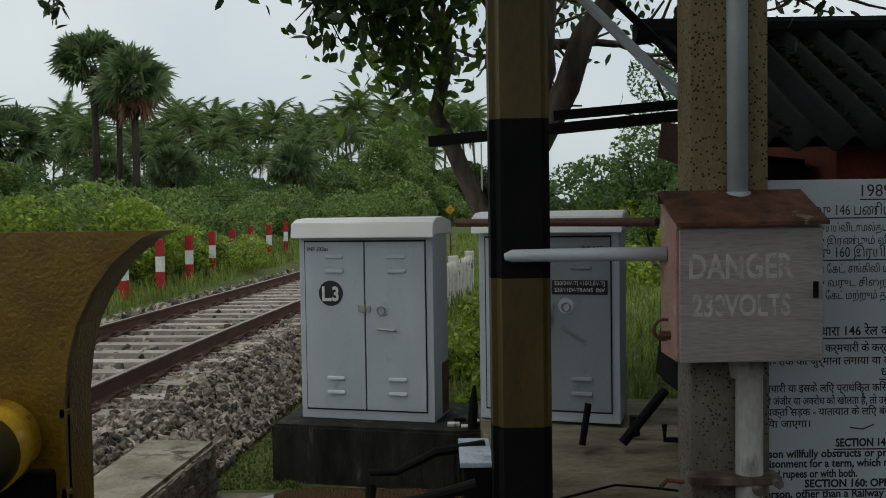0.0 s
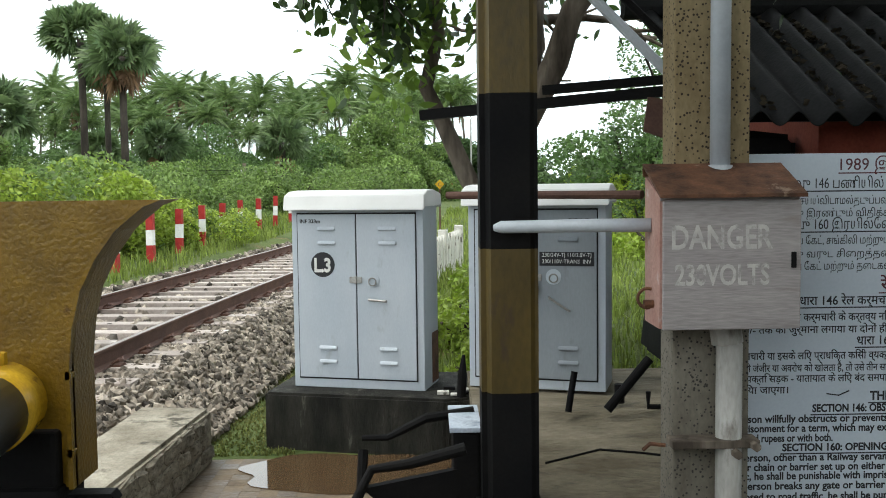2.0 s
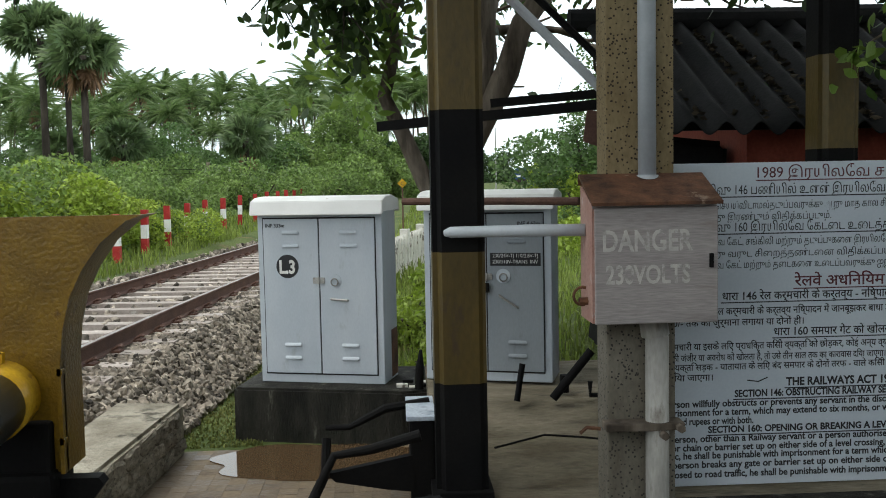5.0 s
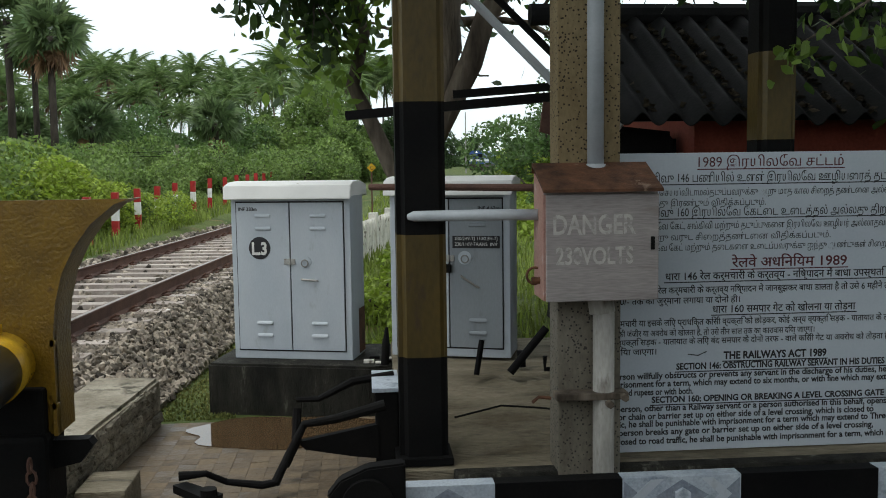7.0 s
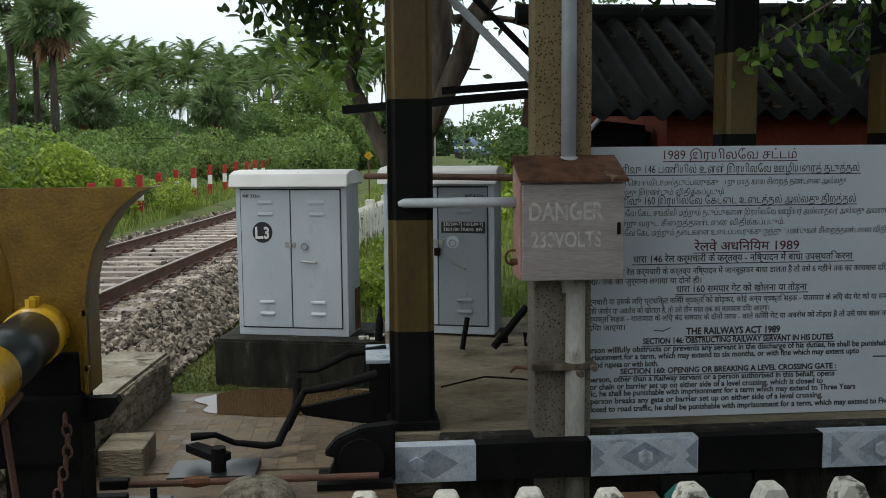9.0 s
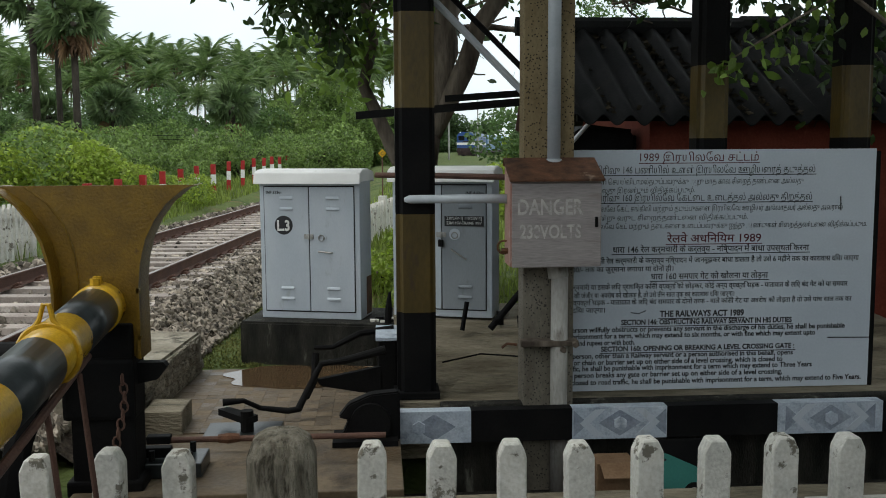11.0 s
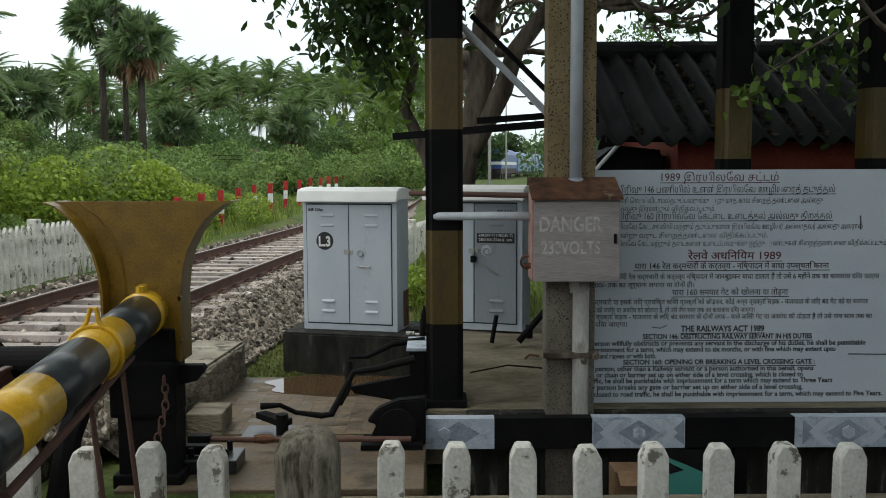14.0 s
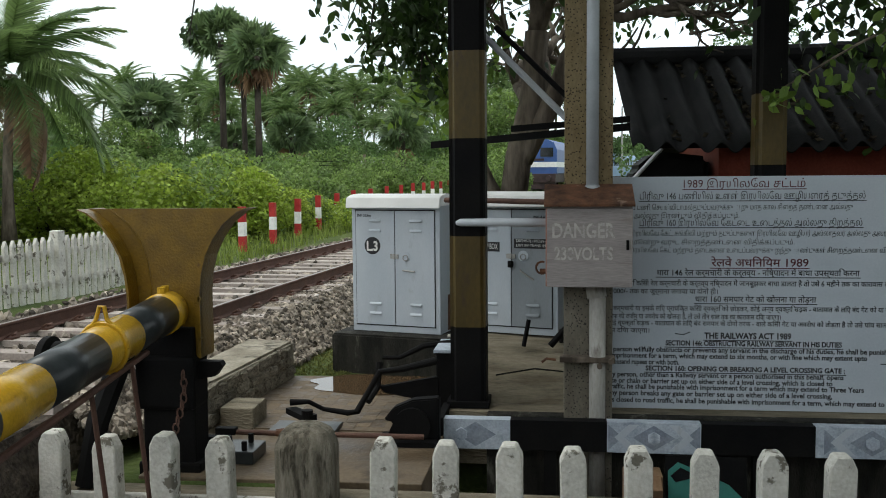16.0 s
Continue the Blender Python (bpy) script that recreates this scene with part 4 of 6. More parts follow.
# ---- gate boom, fork and boom stand ----
def build_fork():
    fork = thing("boom_fork", "yellow flared steel fork plate that catches the gate boom", "boom fork")
    xm, y, zt = -1.55, 3.48, 1.825
    right = [(0.62, 1.825), (0.55, 1.80), (0.44, 1.71), (0.36, 1.60), (0.30, 1.48), (0.265, 1.34), (0.25, 1.2), (0.25, 0.72)]
    out = [(xm + a, b) for a, b in right] + [(xm - a, b) for a, b in right[::-1]]
    part("web_plate", prism(out, "y", y, y + 0.02), "yellow", fork, "dented yellow plate")
    for s in (-1, 1):
        bm = bmesh.new()
        v = []
        for a, b in right:
            v.append([bm.verts.new((xm + s * a, y - (0.16 if s < 0 else 0.03), b)), bm.verts.new((xm + s * a, y + 0.24, b)), bm.verts.new((xm + s * (a - 0.018), y + 0.24, b)), bm.verts.new((xm + s * (a - 0.018), y - (0.16 if s < 0 else 0.03), b))])
        for p, q in zip(v, v[1:]):
            for k in range(4):
                bm.faces.new((p[k], p[(k + 1) % 4], q[(k + 1) % 4], q[k]))
        bm.faces.new(v[0])
        bm.faces.new(v[-1])
        bmesh.ops.recalc_face_normals(bm, faces=bm.faces[:])
        part("flange", bm, "yellow", fork, "curved side flange")
    seam = [(xm - 0.43, y - 0.004, 1.82), (xm - 0.30, y - 0.004, 1.72), (xm - 0.20, y - 0.004, 1.58), (xm - 0.15, y - 0.004, 1.42), (xm - 0.13, y - 0.004, 1.24), (xm - 0.135, y - 0.004, 1.05)]
    part("weld_seam", tube(seam, 0.008, 6), "yellow", fork)
    bm = bmesh.new()
    add_box(bm, xm - 0.20, xm + 0.20, y - 0.06, y + 0.22, -0.17, 0.95, 0.02)
    part("stand", bm, "black", fork, "black steel stand under the fork")
    part("gear_box", boxed(xm - 0.24, xm + 0.215, y - 0.10, y + 0.20, 0.34, 0.74, 0.03), "black", fork, "greasy black gear box")
    part("shaft_end", prism([(xm + 0.20, 0.55), (xm + 0.34, 0.58), (xm + 0.40, 0.66), (xm + 0.38, 0.69), (xm + 0.20, 0.69)], "y", y, y + 0.08), "black", fork)
    part("foot", boxed(xm - 0.24, xm + 0.24, y - 0.08, y + 0.24, -0.17, -0.06, 0.02), "black", fork)
    for z in (1.16, 0.86):
        part("bolt", rod((xm + 0.24, y + 0.01, z), (xm + 0.24, y - 0.03, z), 0.018, n=6), "yellow", fork)
    ch = bmesh.new()
    for i in range(16):
        t = i / 15
        c = Vector((xm + 0.16 + 0.02 * math.sin(9 * t), y - 0.16 - 0.25 * t, 0.62 - 0.78 * t))
        a = 0 if i % 2 else math.pi / 2
        add_tube(ch, [c + Vector((0.022 * math.cos(u) * math.cos(a), 0.022 * math.cos(u) * math.sin(a), 0.036 * math.sin(u))) for u in np.linspace(0, 6.28, 10)], 0.007, 5)
    solo("chain", ch, "rail_rust", "rusty chain hanging from the boom stand", "chain")
    st = bmesh.new()
    add_tube(st, [(xm - 0.25, 3.3, 0.85), (xm - 0.42, 3.15, 0.3), (xm - 0.5, 3.1, -0.15)], [0.09, 0.085, 0.08], 8)
    part("stay", st, "black", fork)


build_fork()


def build_boom():
    boom = thing("gate_boom", "black and yellow striped tubular gate boom", "gate boom")
    a, b = Vector((-1.53, 3.42, 1.075)), Vector((-1.40, 0.60, 0.90))
    a2, d = a, (b - a).normalized()
    r = 0.145
    cuts = [(0, 0.17, "yellow_bright"), (0.17, 0.80, "boom_black"), (0.80, 1.32, "yellow_bright"), (1.32, 2.02, "boom_black"), (2.02, 2.55, "yellow_bright"), (2.55, 2.9, "boom_black")]
    for s0, s1, mat in cuts:
        part("stripe", rod(a2 + d * s0, a2 + d * s1, r if s0 else r * 1.06, n=28), mat, boom, "glossy black stripe" if mat == "boom_black" else "yellow stripe", True)
    for k in (0.05, 0.12):
        c = a + d * k + Vector((0, 0, r))
        part("bolt", rod(c - Vector((0, 0, 0.02)), c + Vector((0, 0, 0.05)), 0.03, n=6), "yellow_bright", boom)
    c = a + d * 1.12
    part("clamp_band", tube([c + Vector((r * 1.08 * math.cos(u), 0, r * 1.08 * math.sin(u))) for u in np.linspace(0, 2 * math.pi, 24)], 0.016, 6), "yellow_bright", boom)
    part("eye_hook", tube([c + Vector(p) for p in ((-0.08, 0, 0.125), (-0.04, 0, 0.18), (-0.015, 0, 0.26), (0.015, 0, 0.26), (0.03, 0, 0.18), (0.08, 0, 0.125))], 0.014, 8), "yellow_bright", boom)
    bm = bmesh.new()
    add_tube(bm, [a + d * 0.55 + Vector((0.05, 0, -0.17)), a + d * 1.8 + Vector((0.10, 0, -0.17)), a + d * 2.7 + Vector((0.12, 0, -0.18))], 0.022, 8)
    for k in (0.9, 1.5):
        p = a + d * k + Vector((0.09, 0, -0.17))
        add_tube(bm, [p, p + Vector((0.03, 0.05, -0.55)), p + Vector((0.06, 0.08, -1.0))], 0.016, 8)
    part("boom_fringe", bm, "rail_rust", boom, "rusty red hanging bars under the boom")


build_boom()
# low parapet wall, step block
bm = bmesh.new()
add_prism(bm, [(-1.53, 6.72), (-1.70, 4.28), (-2.16, 4.30), (-2.07, 6.80)], "z", -0.3, 0.27)
bmesh.ops.bevel(bm, geom=bm.edges[:], offset=0.025, segments=2, affect="EDGES")
parapet = solo("parapet_wall", bm, "parapet", "low rubble and concrete parapet wall beside the crossing", "wall", kind="structure")
solo("step_block", boxed(-1.60, -1.30, 4.60, 5.0, -0.2, 0.055, 0.018), "concrete", "small worn concrete block on the paving", "concrete block")


def rubble_face():
    """Rough stones standing proud of the parapet's inner and end faces."""
    rng = np.random.default_rng(17)
    kinds = []
    for k in range(5):
        bm = bmesh.new()
        bmesh.ops.create_cube(bm, size=1)
        bmesh.ops.bevel(bm, geom=bm.edges[:], offset=0.16, segments=1, affect="EDGES")
        for v in bm.verts:
            v.co += Vector(rng.normal(size=3)) * 0.07
        kinds.append(mesh_from("stone", bm, "rubble"))
    a, b = Vector((-1.53, 6.70, 0)), Vector((-1.70, 4.30, 0))
    for row, z in enumerate((-0.04, 0.075, 0.185)):
        s = 0.06 * row
        while s < 2.36:
            w = rng.uniform(0.14, 0.30)
            p = a.lerp(b, min(1, (s + w / 2) / 2.42))
            o = new("stone", kinds[rng.integers(0, 5)])
            o.parent = parapet
            o.matrix_basis = pose(p.x - 0.012, p.y, z + rng.uniform(-0.015, 0.015), rng.uniform(-6, 6), 0, -5) @ Matrix.Diagonal((0.07, w * 0.97, rng.uniform(0.09, 0.118), 1))
            s += w + 0.012


rubble_face()


def paving_tiles():
    """Square cement tiles with open joints over the paving bed."""
    tile = mesh_from("tile", boxed(-0.062, 0.062, -0.062, 0.062, -0.013, 0.010, 0.002), "floor")
    rng, bed = random.Random(8), bpy.data.objects["paving"]
    for i in range(16):
        for j in range(17):
            o = new("tile", tile)
            o.parent = bed
            o.matrix_basis = pose(-1.62 + 0.125 * i, 4.68 + 0.125 * j, -0.13 + rng.uniform(-0.002, 0.001), rng.uniform(-0.4, 0.4), rng.uniform(-0.4, 0.4), 0)


paving_tiles()


# clutter in the sunken yard under the beam
def clutter():
    c = thing("cardboard_carton", "crushed brown cardboard carton in the sunken yard", "carton")
    part("body", boxed(1.84, 2.14, 4.25, 4.5, -0.742, -0.33, 0.01), "carton", c)
    part("flap", prism([(4.25, -0.335), (4.10, -0.40), (4.10, -0.392), (4.25, -0.325)], "x", 1.86, 2.12), "carton", c)
    sheet = thing("printed_sheet", "discarded printed panel with a teal car drawing leaning under the beam", "panel", at=pose(2.48, 4.40, -0.742, -10, 0, 0))
    part("panel", boxed(-0.30, 0.34, 0.0, 0.012, 0.0, 0.52), "black", sheet)
    part("car_shape", prism([(-0.28, 0.40), (-0.20, 0.47), (-0.02, 0.40), (0.20, 0.30), (0.30, 0.20), (0.32, 0.06), (0.10, 0.04), (-0.28, 0.12)], "y", -0.006, 0.001), "car_paint", sheet, "flat teal car shape")
    part("window_shape", prism([(-0.26, 0.36), (-0.18, 0.43), (-0.04, 0.36), (-0.22, 0.31)], "y", -0.009, -0.005), "glass", sheet)
    part("wheel_shape", rod((0.17, -0.010, 0.10), (0.17, -0.005, 0.10), 0.085, n=20), "black", sheet)
    part("hub_shape", rod((0.17, -0.013, 0.10), (0.17, -0.009, 0.10), 0.045, n=16), "steel", sheet)


clutter()


# ---- crank gear on the paving ----
def build_gear():
    crank = thing("point_crank", "black iron crank with bent rods bolted to a plate", "crank")
    part("base_plate", boxed(-1.12, -0.55, 4.42, 4.78, -0.125, -0.09, 0.005), "boom_black", crank, "wet dark base plate")
    part("crank_arm", prism([(-1.05, 4.74), (-0.98, 4.80), (-0.72, 4.55), (-0.76, 4.48), (-0.84, 4.5)], "z", -0.02, 0.03), "black", crank)
    part("pivot", rod((-0.80, 4.53, -0.12), (-0.80, 4.53, 0.07), 0.05, n=12), "black", crank)
    part("bent_rod", tube([(-1.02, 4.78, 0.07), (-0.86, 4.80, 0.075), (-0.74, 4.85, -0.0), (-0.52, 4.85, -0.03), (-0.44, 4.86, -0.02), (-0.36, 4.95, 0.13), (-0.26, 5.0, 0.31), (-0.05, 5.0, 0.34), (0.26, 5.0, 0.42)], [0.03, 0.02, 0.02, 0.026, 0.03, 0.026, 0.026, 0.03, 0.035], 10), "black", crank)
    rodd = thing("transmission_rod", "dark red transmission rod with jointed ends", "rod")
    part("rod_length", rod((-1.35, 4.12, -0.02), (0.25, 4.18, -0.04), 0.022, n=10), "rail_rust", rodd)
    part("joint", tube([(-0.95, 4.13, -0.02), (-0.88, 4.13, -0.02), (-0.80, 4.14, -0.02)], [0.03, 0.04, 0.03], 8), "rust", rodd)
    part("clevis", boxed(-1.45, -1.28, 4.08, 4.16, -0.04, 0.02, 0.01), "black", rodd)
    lev = thing("stand_crank", "blackened iron crank block with bolts beside the fence", "crank")
    part("slab", boxed(-1.40, -0.98, 3.62, 3.95, -0.13, -0.03, 0.01), "boom_black", lev, "wet black slab")
    part("arm", boxed(-1.42, -1.20, 3.72, 3.80, -0.02, 0.05, 0.01), "black", lev)
    for x, y in ((-1.32, 3.70), (-1.08, 3.88), (-1.06, 3.66)):
        part("bolt", rod((x, y, -0.04), (x, y, 0.04), 0.022, n=6), "black", lev)
    wheel = thing("wire_pulley", "black cast-iron wire pulley in its housing", "pulley")
    bm = bmesh.new()
    add_prism(bm, [(0.36, -0.13), (-0.10, -0.13), (-0.02, 0.04), (-0.10, 0.06), (-0.02, 0.16), (0.14, 0.23), (0.36, 0.25)], "y", 4.30, 4.42)
    bmesh.ops.bevel(bm, geom=bm.edges[:], offset=0.012, segments=2, affect="EDGES")
    part("housing", bm, "black", wheel)
    part("wheel", rod((0.14, 4.26, 0.02), (0.14, 4.46, 0.02), 0.15, n=28), "black", wheel)
    part("foot", boxed(-0.14, 0.34, 4.18, 4.5, -0.13, -0.09), "black", wheel)
    rodder = thing("crank_lever", "black bent iron lever on a bracket by the platform", "lever")
    part("bracket", boxed(0.20, 0.36, 5.35, 5.9, -0.12, 0.42, 0.015), "black", rodder)
    part("cap", boxed(0.18, 0.37, 5.33, 5.92, 0.42, 0.45, 0.006), "beam_white", rodder, "pale top")
    part("upper_rod", tube([(-0.36, 5.7, 0.30), (-0.20, 5.7, 0.30), (-0.08, 5.7, 0.36), (0.04, 5.7, 0.42), (0.34, 5.75, 0.45)], [0.02, 0.022, 0.028, 0.03, 0.03], 8), "black", rodder)
    part("web", prism([(-0.36, 0.12), (-0.30, 0.10), (0.22, 0.20), (0.22, -0.04), (0.05, -0.02), (-0.28, 0.04)], "y", 5.34, 5.40), "black", rodder)
    part("leg", tube([(-0.33, 5.37, 0.32), (-0.34, 5.3, 0.10), (-0.40, 5.15, 0.0)], 0.03, 8), "black", rodder)
    cable = solo("loose_cable", tube([(0.75, 5.4, 0.212), (1.1, 5.55, 0.246), (1.35, 5.5, 0.235), (1.9, 5.35, 0.20)], 0.008, 6), "black", "thin black cable lying on the platform", "cable")
    for a, b, r in (((0.98, 6.05, 0.36), (1.03, 6.1, 0.62), 0.022), ((1.24, 6.05, 0.37), (1.53, 6.1, 0.70), 0.032), ((1.36, 6.25, 0.37), (1.36, 6.25, 0.50), 0.035)):
        solo("pipe_stub", rod(a, b, r, n=12), "black", "black cable duct stub rising from the platform", "pipe")
    solo("bent_bar", tube([(1.50, 6.0, 0.50), (1.50, 6.0, 0.40), (1.75, 6.0, 0.39)], 0.018, 6), "black", "bent black iron bar", "iron bar")
    tr = random.Random(3)
    for i in range(5):
        x, y = 0.12 + 0.05 * i, 6.95 + tr.uniform(-0.05, 0.2)
        solo("debris", boxed(x, x + 0.09, y, y + 0.06, 0.284, 0.30 + 0.02 * tr.random(), 0.006), tr.choice(["rust", "concrete_pale", "black"]), "broken rubble lying on the plinth", "debris", "plinth debris")
    solo("lamp_stub", tube([(0.30, 6.9, 0.28), (0.31, 6.9, 0.45), (0.32, 6.9, 0.60)], [0.035, 0.035, 0.012], 10), "black", "small black fitting standing on the plinth", "fitting")


build_gear()


# ---- angle irons, brace, hut ----
def angle_iron(name, a, b, w, label, material="black"):
    a, b = Vector(a), Vector(b)
    q = (b - a).to_track_quat("X", "Z").to_matrix().to_4x4()
    bm = prism([(0, 0), (w, 0), (w, 0.008), (0.008, 0.008), (0.008, w), (0, w)], "x", 0, (b - a).length)
    bm.transform(Matrix.Translation(a) @ q)
    ob = solo(name, bm, material, label, "angle iron")
    return ob


angle_iron("angle_iron", (0.02, 6.50, 2.32), (2.0, 6.05, 2.46), 0.07, "rusty black angle iron bracket")
angle_iron("angle_iron", (0.85, 6.3, 2.47), (2.0, 6.1, 2.54), 0.06, "rusty black angle iron bracket")
brace = thing("roof_brace", "pale steel brace slanting up to the column", "brace")
part("brace_bar", tube([(1.62, 5.25, 2.30), (0.60, 5.32, 3.34)], 0.030, 8), "pipe_grey", brace)
part("brace_bar", tube([(1.66, 5.30, 2.46), (0.76, 5.36, 3.36)], 0.024, 8), "black", brace)


def build_hut():
    hut = thing("gate_hut", "small orange hut with a dark corrugated sheet roof", "hut")
    x0, x1 = 2.05, 8.2
    # corrugated roof, sloping up away from the yard
    nx, pitch, amp = 420, 0.265, 0.048
    y0, z0, y1, z1 = 6.45, 2.31, 8.25, 3.36
    xs = np.linspace(x0, x1, nx)
    verts, faces = [], []
    for j in range(7):
        t = j / 6
        for x in xs:
            w = amp * math.cos(2 * math.pi * x / pitch)
            verts.append((x - 0.10 * t, y0 + (y1 - y0) * t, z0 + (z1 - z0) * t + w + 0.015 * math.sin(1.3 * x + 2 * t)))
    for j in range(6):
        for i in range(nx - 1):
            faces.append((j * nx + i, j * nx + i + 1, (j + 1) * nx + i + 1, (j + 1) * nx + i))
    me = raw_mesh("roof_sheet", verts, faces, "asbestos")
    me.shade_smooth()
    ob = new("roof_sheet", me)
    ob.parent = hut
    sol = ob.modifiers.new("thickness", "SOLIDIFY")
    sol.thickness = 0.012
    part("ridge_cap", tube([(x0 - 0.25, y1 + 0.05, z1 + 0.05), (4.4, y1 + 0.05, z1 + 0.05), (4.42, y1 + 0.05, z1 + 0.07), (x1, y1 + 0.05, z1 + 0.07)], 0.11, 10), "asbestos", hut, "rounded ridge sheet")
    part("rear_slope", prism([(y1, z1), (y1 + 1.9, z1 - 1.1), (y1 + 1.9, z1 - 1.06), (y1, z1 + 0.04)], "x", x0 + 0.62, x1), "asbestos", hut)
    part("gable_fill", prism([(y0 + 0.5, 2.28), (y1, 3.28), (y1 + 1.7, 2.35), (y1 + 1.7, 2.25)], "x", x0 + 0.95, x0 + 1.05), "orange_wall", hut)
    # front wall with an opening behind the board
    part("front_wall", boxed(2.95, x1, 6.85, 7.0, 0.2, 2.46), "orange_wall", hut, "orange-red plaster wall")
    part("side_wall", boxed(2.95, 3.10, 7.0, 9.9, 0.2, 2.5), "orange_wall", hut)
    part("back_wall", boxed(2.95, x1, 9.9, 10.05, 0.2, 2.4), "orange_wall", hut)
    part("eave_beam", boxed(2.2, x1, 6.78, 6.845, 2.30, 2.37), "black", hut)
    part("rusty_flap", prism([(1.47, 2.20), (1.62, 2.15), (1.66, 2.40), (1.50, 2.42)], "y", 6.02, 6.04), "rail_rust", hut, "rusty bent sheet under the eave")
    # dry leaves caught in the corrugations
    rng = np.random.default_rng(8)
    n = 2600
    t = rng.uniform(0.05, 0.95, n)
    k = np.round(rng.uniform(x0 + 0.4, x1, n) / pitch - 0.5) + 0.5
    x = k * pitch + rng.normal(0, 0.02, n)
    keep = (np.sin(k * 1.7) + np.sin(k * 0.9 + t * 4)) * 0.5 + rng.normal(0, 0.5, n) > 0.1
    c = np.stack([x - 0.1 * t, y0 + (y1 - y0) * t, z0 + (z1 - z0) * t - 0.015], 1)[keep]
    v, f = leaf_quads(c, 0.05, rng, flat=0.8)
    ob = new("leaf_litter", raw_mesh("leaf_litter", v, f, "litter"))
    tagged(ob, "dry leaves caught in the roof corrugations", "leaf litter", kind="stuff")
    # plain dark block for the parked vehicle beside the hut
    cover = bmesh.new()
    add_prism(cover, [(1.92, 0.4), (2.85, 0.4), (2.90, 2.22), (2.36, 2.28), (2.12, 2.1)], "y", 7.1, 8.2)
    bmesh.ops.bevel(cover, geom=cover.edges[:], offset=0.06, segments=3, affect="EDGES")
    vehicle = solo("tarpaulin_cover", cover, "black", "plain dark block for a parked vehicle with a white pillar", "tarpaulin")
    part("edge_pole", tube([(2.02, 7.07, 1.2), (2.12, 7.07, 2.0), (2.40, 7.07, 2.31)], 0.022, 8), "white_paint", vehicle, "white slanted pillar along the edge")


build_hut()


# ---- concrete palisade fences beyond the track ----
def palisade(name, x, y, yaw, bays, label):
    f = thing(name, label, "fence", "white palisade fences", at=pose(x, y, ground_h(x, y) - 0.05, 0, 0, yaw))
    bm = prism([(-0.04, 0), (0.04, 0), (0.04, 0.92), (0.0, 1.0), (-0.04, 0.92)], "y", -0.025, 0.025)
    pk = mesh_from("pale", bm, "concrete_pale")
    pb = mesh_from("post", boxed(-0.08, 0.08, -0.08, 0.08, 0, 1.08, 0.015), "concrete_pale")
    bay = 1.9
    for b in range(bays):
        for i in range(10):
            o = new("pale", pk)
            o.parent = f
            o.matrix_basis = pose(b * bay + 0.2 + i * 0.166, -0.03, 0.0)
        for z in (0.3, 0.75):
            part("cross_rail", boxed(b * bay + 0.06, (b + 1) * bay - 0.06, 0.005, 0.05, z - 0.05, z + 0.05), "concrete_pale", f)
    for b in range(bays + 1):
        o = new("post", pb)
        o.parent = f
        o.matrix_basis = pose(b * bay, 0, 0)


palisade("palisade_fence", -6.7, 6.6, 83, 4, "white concrete palisade fence along the far side of the track")
palisade("palisade_fence", -0.35, 12.6, 80, 3, "white concrete palisade fence behind the relay cabinet")


# ---- red and white guard posts along the track ----
def guard_posts():
    base = thing("guard_post", "red and white banded concrete guard post beside the track", "guard post", "guard posts along the track")
    for z0, z1, mat in ((-0.1, 0.26, "red"), (0.26, 0.58, "post_white"), (0.58, 0.93, "red")):
        part("painted_band", boxed(-0.075, 0.075, -0.075, 0.075, z0, z1, 0.006 if z1 > 0.9 else 0.0), mat, base)
    ys = [15.5 + 2.15 * i for i in range(46)]
    for i, y in enumerate(ys):
        x = float(np.interp(y, [14, 20, 27, 31.5, 36, 45, 60, 90], [-5.9, -5.75, -5.65, -5.35, -4.9, -4.35, -3.7, -3.3])) if y < 90 else track_x(y) - 2.4
        m = pose(x, y, ground_h(x, y) + 0.18 + 0.18 * smooth(28, 75, y), 0, random.uniform(-2, 2), random.uniform(-10, 10))
        if i == 0:
            base.matrix_basis = m
        else:
            copy_thing(base, m)


guard_posts()


# ---- vegetation ----
def blob_leaves(rng, n, rx, ry, rz, lumps, thick=0.35):
    """Points near the skins of overlapping lumps that make an uneven crown."""
    c = rng.normal(size=(lumps, 3)) * np.array([rx, ry, rz]) * 0.48
    c[:, 2] = np.abs(c[:, 2]) * 0.9
    r = rng.uniform(0.32, 0.55, lumps) * min(rx, rz)
    k = rng.integers(0, lumps, n)
    d = rng.normal(size=(n, 3))
    d /= np.linalg.norm(d, axis=1)[:, None]
    p = c[k] + d * r[k][:, None] * (1 - thick * rng.random((n, 1)) ** 2) * np.array([1, 1, 0.85])
    return p[p[:, 2] > -0.15 * rz]


def bush_kind(seed, rx, rz, n, size, material, label, name="bush", lumps=16):
    rng = np.random.default_rng(seed)
    b = thing(name, label, "bush", "roadside bushes")
    p = blob_leaves(rng, n, rx, rx, rz, lumps)
    v, f = leaf_quads(p, size, rng, flat=0.3)
    o = new("crown", raw_mesh("crown", v, f, material))
    o.parent = b
    core = bmesh.new()
    for i in range(5):
        a = i * 1.3
        add_tube(core, [(0, 0, -0.4), (0.2 * rx * math.cos(a), 0.2 * rx * math.sin(a), 0.3 * rz), (0.5 * rx * math.cos(a), 0.5 * rx * math.sin(a), 0.7 * rz)], [0.07, 0.05, 0.02], 6)
    part("stem", core, "bark_dark", b)
    return b


